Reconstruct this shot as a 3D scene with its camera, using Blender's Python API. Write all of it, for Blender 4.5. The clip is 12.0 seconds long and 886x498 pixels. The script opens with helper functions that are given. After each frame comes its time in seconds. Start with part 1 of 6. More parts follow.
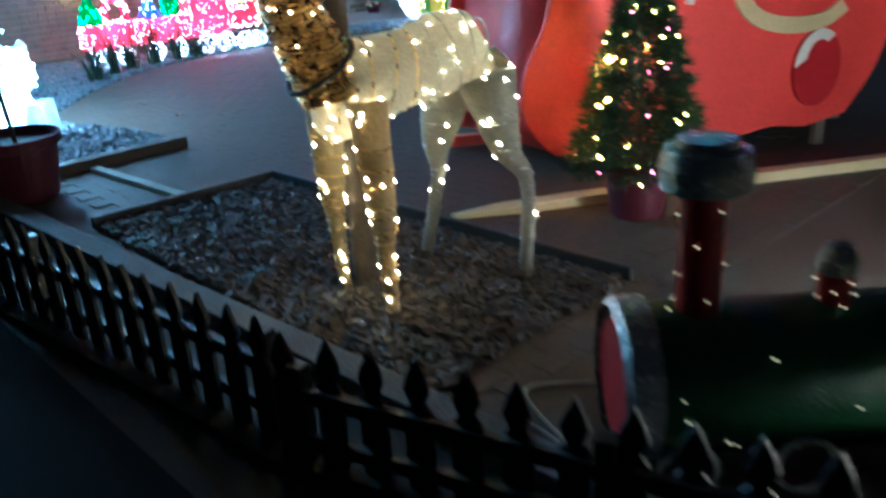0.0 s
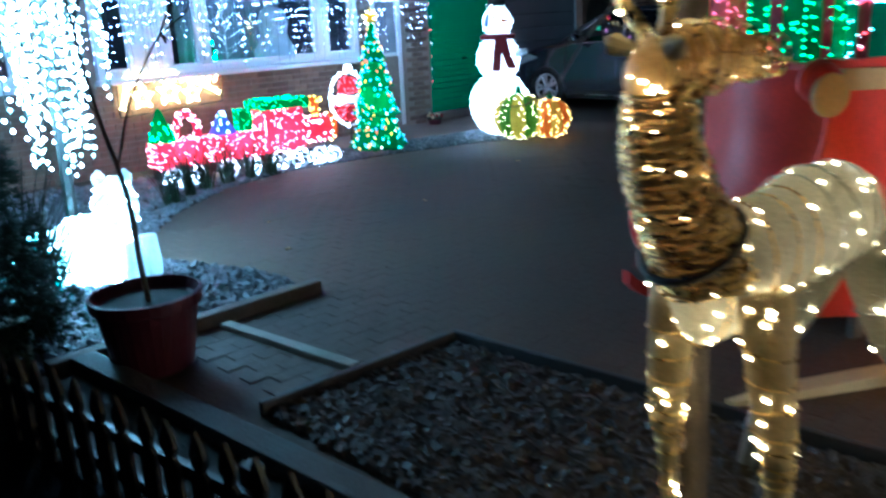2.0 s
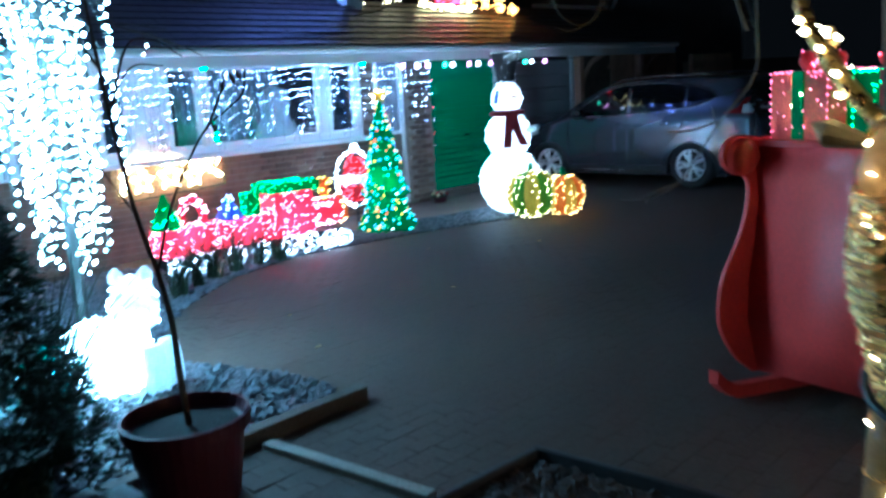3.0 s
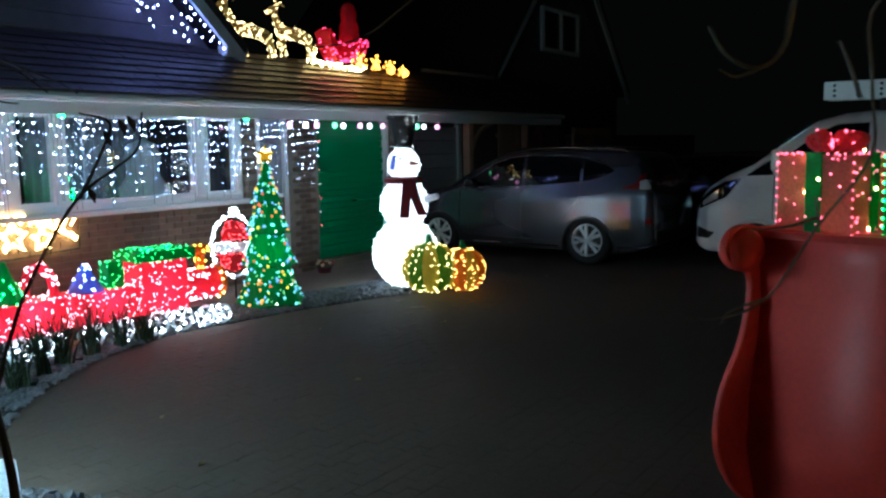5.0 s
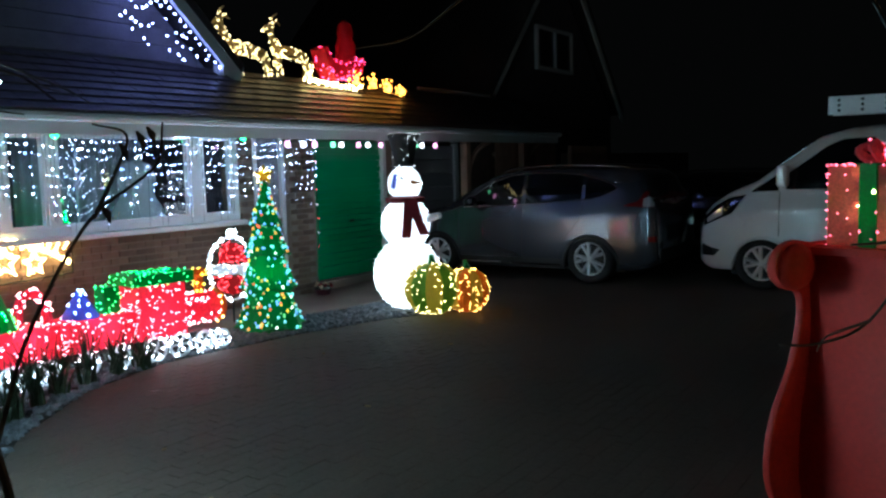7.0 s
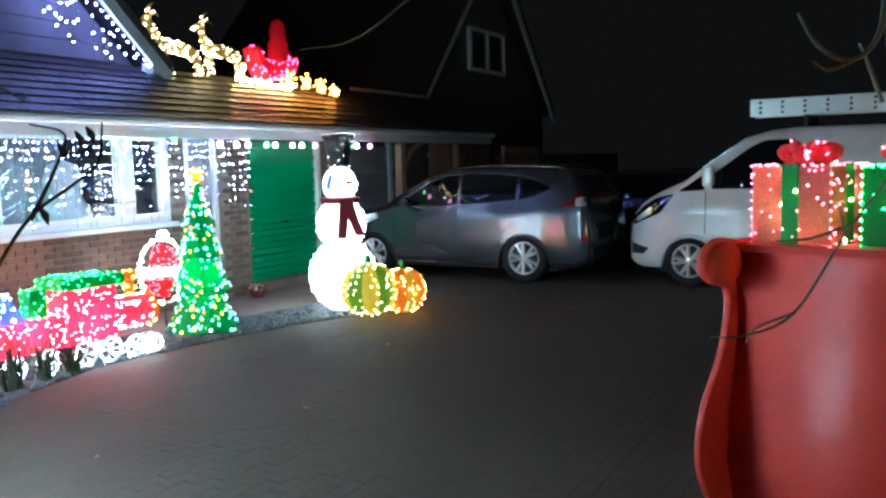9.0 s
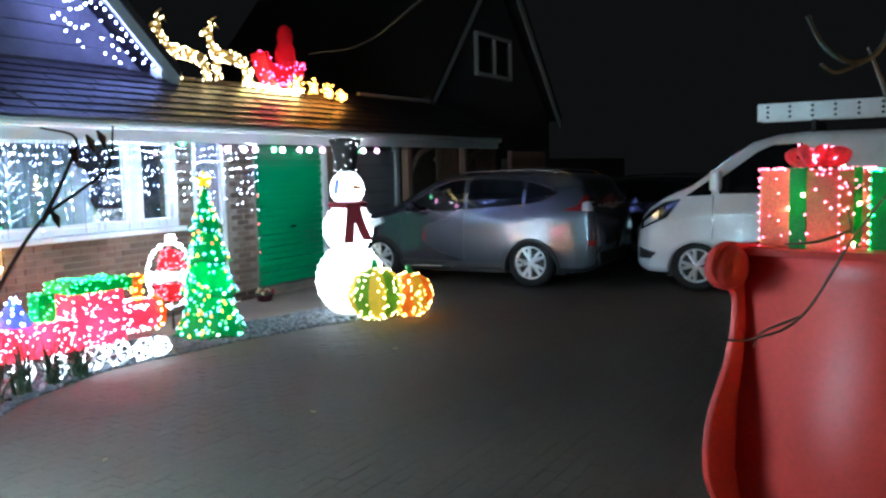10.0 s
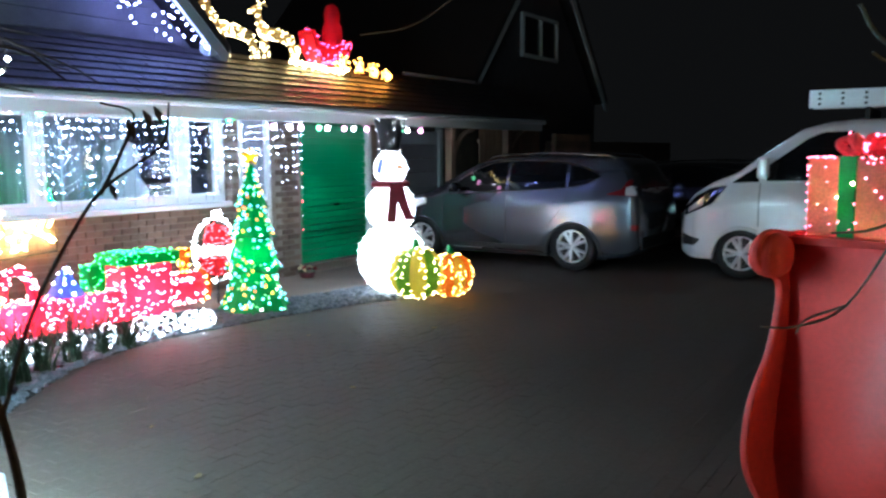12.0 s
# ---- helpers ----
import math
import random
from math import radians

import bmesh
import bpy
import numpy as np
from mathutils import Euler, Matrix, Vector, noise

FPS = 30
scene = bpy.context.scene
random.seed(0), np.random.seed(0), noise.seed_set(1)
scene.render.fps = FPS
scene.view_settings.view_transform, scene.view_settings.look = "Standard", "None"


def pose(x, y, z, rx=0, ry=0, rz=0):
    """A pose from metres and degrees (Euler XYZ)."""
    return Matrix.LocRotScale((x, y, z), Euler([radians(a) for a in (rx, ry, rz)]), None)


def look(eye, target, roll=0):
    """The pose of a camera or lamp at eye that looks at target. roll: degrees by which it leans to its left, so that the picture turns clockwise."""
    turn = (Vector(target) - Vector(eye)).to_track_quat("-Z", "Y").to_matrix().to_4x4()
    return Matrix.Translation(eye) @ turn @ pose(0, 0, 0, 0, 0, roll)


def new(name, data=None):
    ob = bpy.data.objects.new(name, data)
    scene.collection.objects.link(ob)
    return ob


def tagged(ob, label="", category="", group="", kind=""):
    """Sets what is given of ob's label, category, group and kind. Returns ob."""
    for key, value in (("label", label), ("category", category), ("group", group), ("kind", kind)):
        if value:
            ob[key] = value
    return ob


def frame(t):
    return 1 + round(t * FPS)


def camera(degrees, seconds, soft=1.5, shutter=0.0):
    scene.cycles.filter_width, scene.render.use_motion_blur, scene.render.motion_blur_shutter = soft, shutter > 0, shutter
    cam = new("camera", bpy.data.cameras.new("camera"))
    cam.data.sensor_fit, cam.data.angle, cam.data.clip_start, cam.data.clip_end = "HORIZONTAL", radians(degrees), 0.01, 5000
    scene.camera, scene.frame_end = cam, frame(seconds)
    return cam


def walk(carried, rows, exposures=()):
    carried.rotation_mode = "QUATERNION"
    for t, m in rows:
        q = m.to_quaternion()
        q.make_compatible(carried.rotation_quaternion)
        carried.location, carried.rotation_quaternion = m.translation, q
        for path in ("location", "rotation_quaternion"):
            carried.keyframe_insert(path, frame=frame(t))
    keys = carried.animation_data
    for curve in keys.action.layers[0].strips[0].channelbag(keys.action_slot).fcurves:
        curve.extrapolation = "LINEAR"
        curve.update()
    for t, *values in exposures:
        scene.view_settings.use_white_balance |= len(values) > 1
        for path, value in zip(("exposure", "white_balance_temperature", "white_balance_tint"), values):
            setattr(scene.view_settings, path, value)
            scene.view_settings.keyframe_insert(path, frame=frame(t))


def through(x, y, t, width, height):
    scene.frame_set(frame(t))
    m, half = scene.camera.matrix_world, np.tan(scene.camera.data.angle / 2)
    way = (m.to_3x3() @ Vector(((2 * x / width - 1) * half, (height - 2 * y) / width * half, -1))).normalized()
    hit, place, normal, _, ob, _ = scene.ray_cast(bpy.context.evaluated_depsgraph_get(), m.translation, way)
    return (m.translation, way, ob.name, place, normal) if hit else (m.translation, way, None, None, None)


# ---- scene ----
cam = camera(55.7, 12.0, soft=2.4, shutter=1.0)
PATH = [
    (0, (0.207, 0.521, 1.587), (1.458, 1.886, 0.83), -3.2),
    (0.5, (0.285, 0.884, 1.579), (1.534, 2.273, 0.863), -4.2),
    (1, (0.213, 1.272, 1.665), (1.492, 2.658, 0.999), -4.6),
    (1.5, (0.08, 1.706, 1.699), (1.382, 3.112, 1.126), -4.7),
    (2, (0.032, 2.107, 1.687), (1.365, 3.497, 1.147), -2.9),
    (2.5, (0.047, 2.433, 1.745), (1.391, 3.843, 1.291), -3.9),
    (3, (0.06, 2.799, 1.74), (1.467, 4.17, 1.362), -3.7),
    (5, (0.516, 3.697, 1.76), (2.151, 4.822, 1.516), -1.0),
    (5.5, (0.533, 3.769, 1.78), (2.153, 4.92, 1.551), -1.2),
    (6, (0.559, 3.824, 1.748), (2.207, 4.941, 1.55), -0.6),
    (6.5, (0.551, 3.924, 1.744), (2.205, 5.032, 1.553), -1.4),
    (7, (0.608, 3.963, 1.74), (2.263, 5.068, 1.543), -1.5),
    (9, (0.562, 3.967, 1.741), (2.299, 4.937, 1.541), -1.5),
    (9.5, (0.553, 3.957, 1.738), (2.3, 4.912, 1.549), -1.1),
    (10, (0.553, 3.967, 1.737), (2.284, 4.951, 1.549), -1.5),
    (10.5, (0.559, 3.974, 1.736), (2.279, 4.976, 1.539), -1.5),
    (11, (0.592, 3.982, 1.741), (2.296, 5.007, 1.53), -1.5),
    (11.5, (0.513, 3.96, 1.739), (2.214, 4.987, 1.513), -0.2),
    (12, (0.52, 3.958, 1.737), (2.197, 5.023, 1.506), -0.4),
]
EXPOSURES = [
    (0.0, 1.1, 4250, -3), (0.5, 1.4, 4300, -2), (1.0, 1.1, 4400, 0), (1.5, 0.8, 4500, -1), (2.0, 0.55, 4450, -3), (2.5, -0.25, 4300, -6), (3.0, 0.45, 4400, -4),
    (5.0, -0.5, 5900, -1), (5.5, 0.9, 5700, 3), (6.0, -0.8, 5900, 0), (6.5, -1.1, 5900, -1), (7.0, -0.55, 5900, -1),
    (9.0, 1.15, 5900, 2), (9.7, 1.25, 5900, 2), (10.2, 1.0, 5900, 2), (10.6, 0.48, 5900, 2), (11.0, 0.95, 5900, 2), (11.5, 1.08, 5800, 4), (12.0, 1.1, 5900, 5),
]
walk(cam, [(t, look(eye, target, roll)) for t, eye, target, roll in PATH], EXPOSURES)

# ---- world and exposure ----
world = bpy.data.worlds.new("night_sky")
scene.world = world
world.use_nodes = True
world.node_tree.nodes["Background"].inputs[0].default_value = (0.5, 0.5, 0.52, 1)
world.node_tree.nodes["Background"].inputs[1].default_value = 0.0042


# ---- materials ----
def mat(name, color, rough=0.6, metal=0.0, noise_scale=0.0, vary=0.25, bump=0.0, grain=60.0, spec=0.5, coat=0.0, trans=0.0):
    m = bpy.data.materials.new(name)
    m.use_nodes = True
    nt = m.node_tree
    b = nt.nodes["Principled BSDF"]
    b.inputs["Base Color"].default_value = (*color, 1)
    b.inputs["Roughness"].default_value = rough
    b.inputs["Metallic"].default_value = metal
    b.inputs["Specular IOR Level"].default_value = spec
    b.inputs["Coat Weight"].default_value = coat
    b.inputs["Transmission Weight"].default_value = trans
    if noise_scale:
        co = nt.nodes.new("ShaderNodeTexCoord")
        n1 = nt.nodes.new("ShaderNodeTexNoise")
        n1.inputs["Scale"].default_value = noise_scale
        n1.inputs["Detail"].default_value = 6
        n2 = nt.nodes.new("ShaderNodeTexNoise")
        n2.inputs["Scale"].default_value = grain
        n2.inputs["Detail"].default_value = 3
        nt.links.new(co.outputs["Object"], n1.inputs["Vector"])
        nt.links.new(co.outputs["Object"], n2.inputs["Vector"])
        mixn = nt.nodes.new("ShaderNodeMath")
        mixn.operation = "ADD"
        nt.links.new(n1.outputs["Fac"], mixn.inputs[0])
        nt.links.new(n2.outputs["Fac"], mixn.inputs[1])
        ramp = nt.nodes.new("ShaderNodeMapRange")
        ramp.inputs["From Min"].default_value = 0.6
        ramp.inputs["From Max"].default_value = 1.4
        ramp.inputs["To Min"].default_value = 1 - vary
        ramp.inputs["To Max"].default_value = 1 + vary
        nt.links.new(mixn.outputs[0], ramp.inputs["Value"])
        oi = nt.nodes.new("ShaderNodeObjectInfo")
        orange = nt.nodes.new("ShaderNodeMapRange")
        orange.inputs["To Min"].default_value = 1 - vary * 0.6
        orange.inputs["To Max"].default_value = 1 + vary * 0.6
        nt.links.new(oi.outputs["Random"], orange.inputs["Value"])
        mul = nt.nodes.new("ShaderNodeMath")
        mul.operation = "MULTIPLY"
        nt.links.new(ramp.outputs[0], mul.inputs[0])
        nt.links.new(orange.outputs[0], mul.inputs[1])
        sc = nt.nodes.new("ShaderNodeVectorMath")
        sc.operation = "SCALE"
        sc.inputs[0].default_value = color
        nt.links.new(mul.outputs[0], sc.inputs["Scale"])
        nt.links.new(sc.outputs[0], b.inputs["Base Color"])
        rr = nt.nodes.new("ShaderNodeMapRange")
        rr.inputs["To Min"].default_value = max(0.02, rough - 0.12)
        rr.inputs["To Max"].default_value = min(1.0, rough + 0.12)
        nt.links.new(n1.outputs["Fac"], rr.inputs["Value"])
        nt.links.new(rr.outputs[0], b.inputs["Roughness"])
        if bump:
            bp = nt.nodes.new("ShaderNodeBump")
            bp.inputs["Strength"].default_value = bump
            bp.inputs["Distance"].default_value = 0.01
            nt.links.new(mixn.outputs[0], bp.inputs["Height"])
            nt.links.new(bp.outputs[0], b.inputs["Normal"])
    return m


def glow(name, color, strength):
    m = bpy.data.materials.new(name)
    m.use_nodes = True
    b = m.node_tree.nodes["Principled BSDF"]
    b.inputs["Base Color"].default_value = (*color, 1)
    b.inputs["Emission Color"].default_value = (*color, 1)
    b.inputs["Emission Strength"].default_value = strength
    return m


def cloth(name, color, through=0.6, grain=90.0):
    """Thin woven or tinsel skin that lets the light inside it shine through."""
    m = bpy.data.materials.new(name)
    m.use_nodes = True
    nt = m.node_tree
    out = nt.nodes["Material Output"]
    b = nt.nodes["Principled BSDF"]
    b.inputs["Roughness"].default_value = 0.45
    n = nt.nodes.new("ShaderNodeTexNoise")
    n.inputs["Scale"].default_value = grain
    n.inputs["Detail"].default_value = 4
    co = nt.nodes.new("ShaderNodeTexCoord")
    nt.links.new(co.outputs["Object"], n.inputs["Vector"])
    ra = nt.nodes.new("ShaderNodeMapRange")
    ra.inputs["From Min"].default_value = 0.3
    ra.inputs["From Max"].default_value = 0.7
    ra.inputs["To Min"].default_value = 0.78
    ra.inputs["To Max"].default_value = 1.1
    nt.links.new(n.outputs["Fac"], ra.inputs["Value"])
    sc = nt.nodes.new("ShaderNodeVectorMath")
    sc.operation = "SCALE"
    sc.inputs[0].default_value = color
    nt.links.new(ra.outputs[0], sc.inputs["Scale"])
    nt.links.new(sc.outputs[0], b.inputs["Base Color"])
    bp = nt.nodes.new("ShaderNodeBump")
    bp.inputs["Strength"].default_value = 0.6
    bp.inputs["Distance"].default_value = 0.01
    nt.links.new(n.outputs["Fac"], bp.inputs["Height"])
    nt.links.new(bp.outputs[0], b.inputs["Normal"])
    tr = nt.nodes.new("ShaderNodeBsdfTranslucent")
    nt.links.new(sc.outputs[0], tr.inputs["Color"])
    mx = nt.nodes.new("ShaderNodeMixShader")
    mx.inputs[0].default_value = through
    nt.links.new(b.outputs[0], mx.inputs[1])
    nt.links.new(tr.outputs[0], mx.inputs[2])
    nt.links.new(mx.outputs[0], out.inputs["Surface"])
    return m


M_DRIVE = mat("block_paving", (0.074, 0.054, 0.04), 0.75, 0, 0.7, 0.3, 0.4, 40)
M_BRICK = mat("brick", (0.17, 0.118, 0.086), 0.85, 0, 6, 0.4, 0.3, 70)
M_MORTAR = mat("mortar", (0.24, 0.20, 0.16), 0.95, 0, 8, 0.2, 0.4, 90)
M_PVC = mat("white_pvc", (0.8, 0.8, 0.8), 0.35, 0, 3, 0.05, 0, 40)
M_ROOF = mat("roof_tile", (0.055, 0.045, 0.045), 0.45, 0, 5, 0.3, 0.25, 60)
M_TILEHUNG = mat("hung_tile", (0.12, 0.105, 0.115), 0.6, 0, 5, 0.3, 0.25, 60)
M_GREEN = mat("green_door_paint", (0.008, 0.38, 0.14), 0.36, 0, 2, 0.12, 0.1, 50)
M_RED = mat("sleigh_red_paint", (0.7, 0.055, 0.045), 0.44, 0, 3, 0.15, 0.1, 45)
M_CREAM = mat("cream_paint", (0.62, 0.52, 0.30), 0.5, 0, 4, 0.12, 0.1, 45)
M_TIMBER = mat("bed_timber", (0.10, 0.085, 0.07), 0.8, 0, 5, 0.35, 0.4, 60)
M_PALETIMBER = mat("weathered_edging", (0.30, 0.28, 0.24), 0.8, 0, 5, 0.3, 0.4, 60)
M_FENCE = mat("black_fence_paint", (0.028, 0.028, 0.03), 0.55, 0, 8, 0.3, 0.2, 60)
M_TWIG = mat("twig_bark", (0.14, 0.125, 0.115), 0.8, 0, 20, 0.3, 0.3, 80)
M_BARK = mat("bark", (0.09, 0.065, 0.045), 0.85, 0, 9, 0.4, 0.6, 70)
M_POT = mat("maroon_pot", (0.075, 0.008, 0.022), 0.5, 0, 5, 0.2, 0.1, 60)
M_GREYCAR = mat("grey_metallic_paint", (0.095, 0.105, 0.13), 0.24, 0.6, 0, coat=1.0)
M_DARKCAR = mat("dark_car_paint", (0.01, 0.011, 0.014), 0.25, 0.2, 2, 0.06, 0, 200, coat=0.8)
M_WHITECAR = mat("white_van_paint", (0.82, 0.83, 0.84), 0.3, 0, 2, 0.05, 0, 100, coat=0.6)
M_CARGLASS = mat("tinted_glass", (0.006, 0.007, 0.009), 0.03, 0, 0, spec=0.6)
M_BLACK = mat("black_plastic", (0.014, 0.014, 0.015), 0.55, 0, 8, 0.2, 0.1, 80)
M_TYRE = mat("tyre_rubber", (0.015, 0.015, 0.015), 0.8, 0, 12, 0.2, 0.2, 90)
M_ALLOY = mat("alloy", (0.9, 0.9, 0.92), 0.32, 0.6, 6, 0.08, 0, 60)
M_CHROME = mat("chrome", (0.75, 0.75, 0.76), 0.12, 1.0, 0)


# ---- building helpers ----
def part(name, bm, material, parent=None, label="", smooth=False):
    me = bpy.data.meshes.new(name)
    bm.to_mesh(me)
    bm.free()
    me.materials.append(material)
    if smooth:
        for p in me.polygons:
            p.use_smooth = True
        if smooth == "auto":
            me.set_sharp_from_angle(angle=radians(38))
    ob = new(name, me)
    if parent:
        ob.parent = parent
    return tagged(ob, label) if label else ob


def thing(name, label, category, at=(0, 0, 0), turn=0.0, group="", kind=""):
    ob = new(name)
    ob.matrix_world = pose(*at, 0, 0, turn)
    ob.empty_display_size = 0.1
    return tagged(ob, label, category, group, kind)


def add_box(bm, x0, x1, y0, y1, z0, z1, m=None):
    vs = [bm.verts.new((x, y, z)) for z in (z0, z1) for y in (y0, y1) for x in (x0, x1)]
    if m is not None:
        for v in vs:
            v.co = m @ v.co
    for f in ((0, 2, 3, 1), (4, 5, 7, 6), (0, 1, 5, 4), (2, 6, 7, 3), (0, 4, 6, 2), (1, 3, 7, 5)):
        bm.faces.new([vs[i] for i in f])
    return vs


def box(x0, x1, y0, y1, z0, z1, bevel=0.0, m=None):
    bm = bmesh.new()
    add_box(bm, x0, x1, y0, y1, z0, z1, m)
    if bevel:
        bmesh.ops.bevel(bm, geom=bm.edges[:], offset=bevel, segments=2, profile=0.6, affect="EDGES")
    return bm


def add_ring_skin(bm, rings, close_ends=True):
    """Skins a list of equal rings of points into a closed tube."""
    vr = [[bm.verts.new(p) for p in r] for r in rings]
    n = len(vr[0])
    for a, b in zip(vr, vr[1:]):
        for i in range(n):
            j = (i + 1) % n
            bm.faces.new((a[i], a[j], b[j], b[i]))
    if close_ends:
        bm.faces.new(list(reversed(vr[0])))
        bm.faces.new(vr[-1])
    return vr


def add_lathe(bm, profile, n=24, m=None, close_ends=True):
    """A body of revolution about z from (radius, height) pairs."""
    rings = [[Vector((r * math.cos(2 * math.pi * i / n), r * math.sin(2 * math.pi * i / n), z)) for i in range(n)] for r, z in profile]
    if m is not None:
        rings = [[m @ p for p in r] for r in rings]
    return add_ring_skin(bm, rings, close_ends)


def lathe(profile, n=24, m=None, close_ends=True):
    bm = bmesh.new()
    add_lathe(bm, profile, n, m, close_ends)
    return bm


def add_tube(bm, pts, radii, n=8):
    """A round tube along points, tapering from radius to radius."""
    pts = [Vector(p) for p in pts]
    if not isinstance(radii, (list, tuple)):
        radii = [radii] * len(pts)
    rings = []
    side = None
    for i, p in enumerate(pts):
        d = (pts[min(i + 1, len(pts) - 1)] - pts[max(i - 1, 0)]).normalized()
        if side is None:
            side = d.orthogonal().normalized()
        side = (side - d * side.dot(d)).normalized()
        up = d.cross(side)
        rings.append([p + radii[i] * (math.cos(2 * math.pi * k / n) * side + math.sin(2 * math.pi * k / n) * up) for k in range(n)])
    add_ring_skin(bm, rings)


def tube(pts, radii, n=8):
    bm = bmesh.new()
    add_tube(bm, pts, radii, n)
    return bm


def add_bulb(bm, p, r=0.012):
    """A small eight-sided lamp."""
    x, y, z = p
    top, bot = bm.verts.new((x, y, z + r)), bm.verts.new((x, y, z - r))
    ring = [bm.verts.new((x + r * a, y + r * b, z)) for a, b in ((1, 0), (0, 1), (-1, 0), (0, -1))]
    for i in range(4):
        j = (i + 1) % 4
        bm.faces.new((ring[i], ring[j], top))
        bm.faces.new((ring[j], ring[i], bot))


def bulbs(name, pts, material, parent, r=0.012, label=""):
    bm = bmesh.new()
    for p in pts:
        add_bulb(bm, p, r * random.uniform(0.8, 1.2))
    ob = part(name, bm, material, parent, label)
    return tagged(ob, kind="stuff")


def prism(outline, depth0, depth1, axis="y", bevel=0.0):
    """An outline in (a, z) pushed out along y (or x) from depth0 to depth1."""
    bm = bmesh.new()
    if axis == "y":
        f = bm.faces.new([bm.verts.new((a, depth0, z)) for a, z in outline])
        v = Vector((0, depth1 - depth0, 0))
    else:
        f = bm.faces.new([bm.verts.new((depth0, a, z)) for a, z in outline])
        v = Vector((depth1 - depth0, 0, 0))
    ret = bmesh.ops.extrude_face_region(bm, geom=[f])
    bmesh.ops.translate(bm, verts=[g for g in ret["geom"] if isinstance(g, bmesh.types.BMVert)], vec=v)
    bmesh.ops.recalc_face_normals(bm, faces=bm.faces[:])
    if bevel:
        es = [e for e in bm.edges if len(e.link_faces) == 2 and e.calc_face_angle(0) > 0.6]
        bmesh.ops.bevel(bm, geom=es, offset=bevel, segments=2, profile=0.6, affect="EDGES")
    return bm


def curve_points(keys, steps=8):
    """A smooth line through key points (Catmull-Rom)."""
    k = [Vector(p) for p in keys]
    k = [2 * k[0] - k[1]] + k + [2 * k[-1] - k[-2]]
    out = []
    for i in range(1, len(k) - 2):
        for s in range(steps):
            t = s / steps
            a, b, c, d = k[i - 1], k[i], k[i + 1], k[i + 2]
            out.append(0.5 * (2 * b + (c - a) * t + (2 * a - 5 * b + 4 * c - d) * t * t + (3 * b - a - 3 * c + d) * t ** 3))
    out.append(k[-2])
    return out


def surface_points(bm_or_me, count, rng):
    """Random places on a mesh, by area."""
    me = bm_or_me
    me.calc_loop_triangles()
    tris = me.loop_triangles
    w = np.array([t.area for t in tris])
    pick = rng.choice(len(tris), count, p=w / w.sum())
    out = []
    for i in pick:
        a, b, c = (me.vertices[v].co for v in tris[i].vertices)
        u, v = rng.random(2)
        if u + v > 1:
            u, v = 1 - u, 1 - v
        out.append(a + (b - a) * u + (c - a) * v + tris[i].normal * 0.004)
    return out


# ---- ground and house ----
ground = part("ground", box(-40, 60, -40, 60, -0.3, 0), M_DRIVE)
tagged(ground, "grey-brown block-paved driveway, weathered", "driveway", kind="structure")
M_KERB = mat("kerb_stone", (0.1, 0.1, 0.1), 0.85, 0, 5, 0.3, 0.4, 60)
M_CONCRETE = mat("path_paving", (0.20, 0.155, 0.125), 0.85, 0, 2, 0.25, 0.4, 60)
M_STONE = mat("slate_chips", (0.10, 0.105, 0.12), 0.55, 0, 14, 0.5, 0.2, 60)
M_SOIL = mat("dark_soil", (0.03, 0.026, 0.022), 0.95, 0, 8, 0.4, 0.6, 60)
M_BARKCHIP = mat("bark_chips", (0.065, 0.05, 0.042), 0.7, 0, 14, 0.5, 0.2, 60)
M_GREYPANEL = mat("grey_garage_door", (0.42, 0.40, 0.43), 0.5, 0, 3, 0.1, 0, 60)
M_PORTWOOD = mat("brown_boarding", (0.42, 0.25, 0.17), 0.75, 0, 4, 0.35, 0.3, 60)
M_PANE = mat("window_glass", (1, 1, 1), 0.02, 0, 0, trans=1.0)
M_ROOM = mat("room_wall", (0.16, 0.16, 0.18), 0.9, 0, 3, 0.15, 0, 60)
M_CURTAIN = mat("net_curtain", (0.34, 0.35, 0.39), 0.9, 0, 5, 0.15, 0.2, 80)
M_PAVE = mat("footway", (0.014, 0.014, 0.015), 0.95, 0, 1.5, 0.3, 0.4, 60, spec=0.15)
M_TAILRED = mat("tail_lamp_red", (0.16, 0.006, 0.008), 0.15, 0, 0, coat=0.6)
M_LAMPCLEAR = mat("lamp_lens", (0.75, 0.77, 0.8), 0.12, 0.3, 0, coat=0.6)
M_LADDER = mat("aluminium", (0.72, 0.72, 0.73), 0.38, 0.6, 8, 0.12, 0.1, 60)

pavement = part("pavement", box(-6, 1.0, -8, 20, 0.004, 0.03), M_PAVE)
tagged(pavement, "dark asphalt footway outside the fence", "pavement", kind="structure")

# courses of block paving, laid over the ground where the drive is seen
bm = bmesh.new()
pave = random.Random(3)
for iy in range(78):
    for ix in range(44):
        x0, y0 = 1.2 + ix * 0.21 + (iy % 2) * 0.105, 2.2 + iy * 0.106
        if x0 < 1.9:
            continue
        add_box(bm, x0, x0 + 0.207, y0, y0 + 0.103, 0.001, 0.0065 + pave.uniform(0, 0.0016))
tagged(part("paving_blocks", bm, M_DRIVE, ground), kind="stuff")

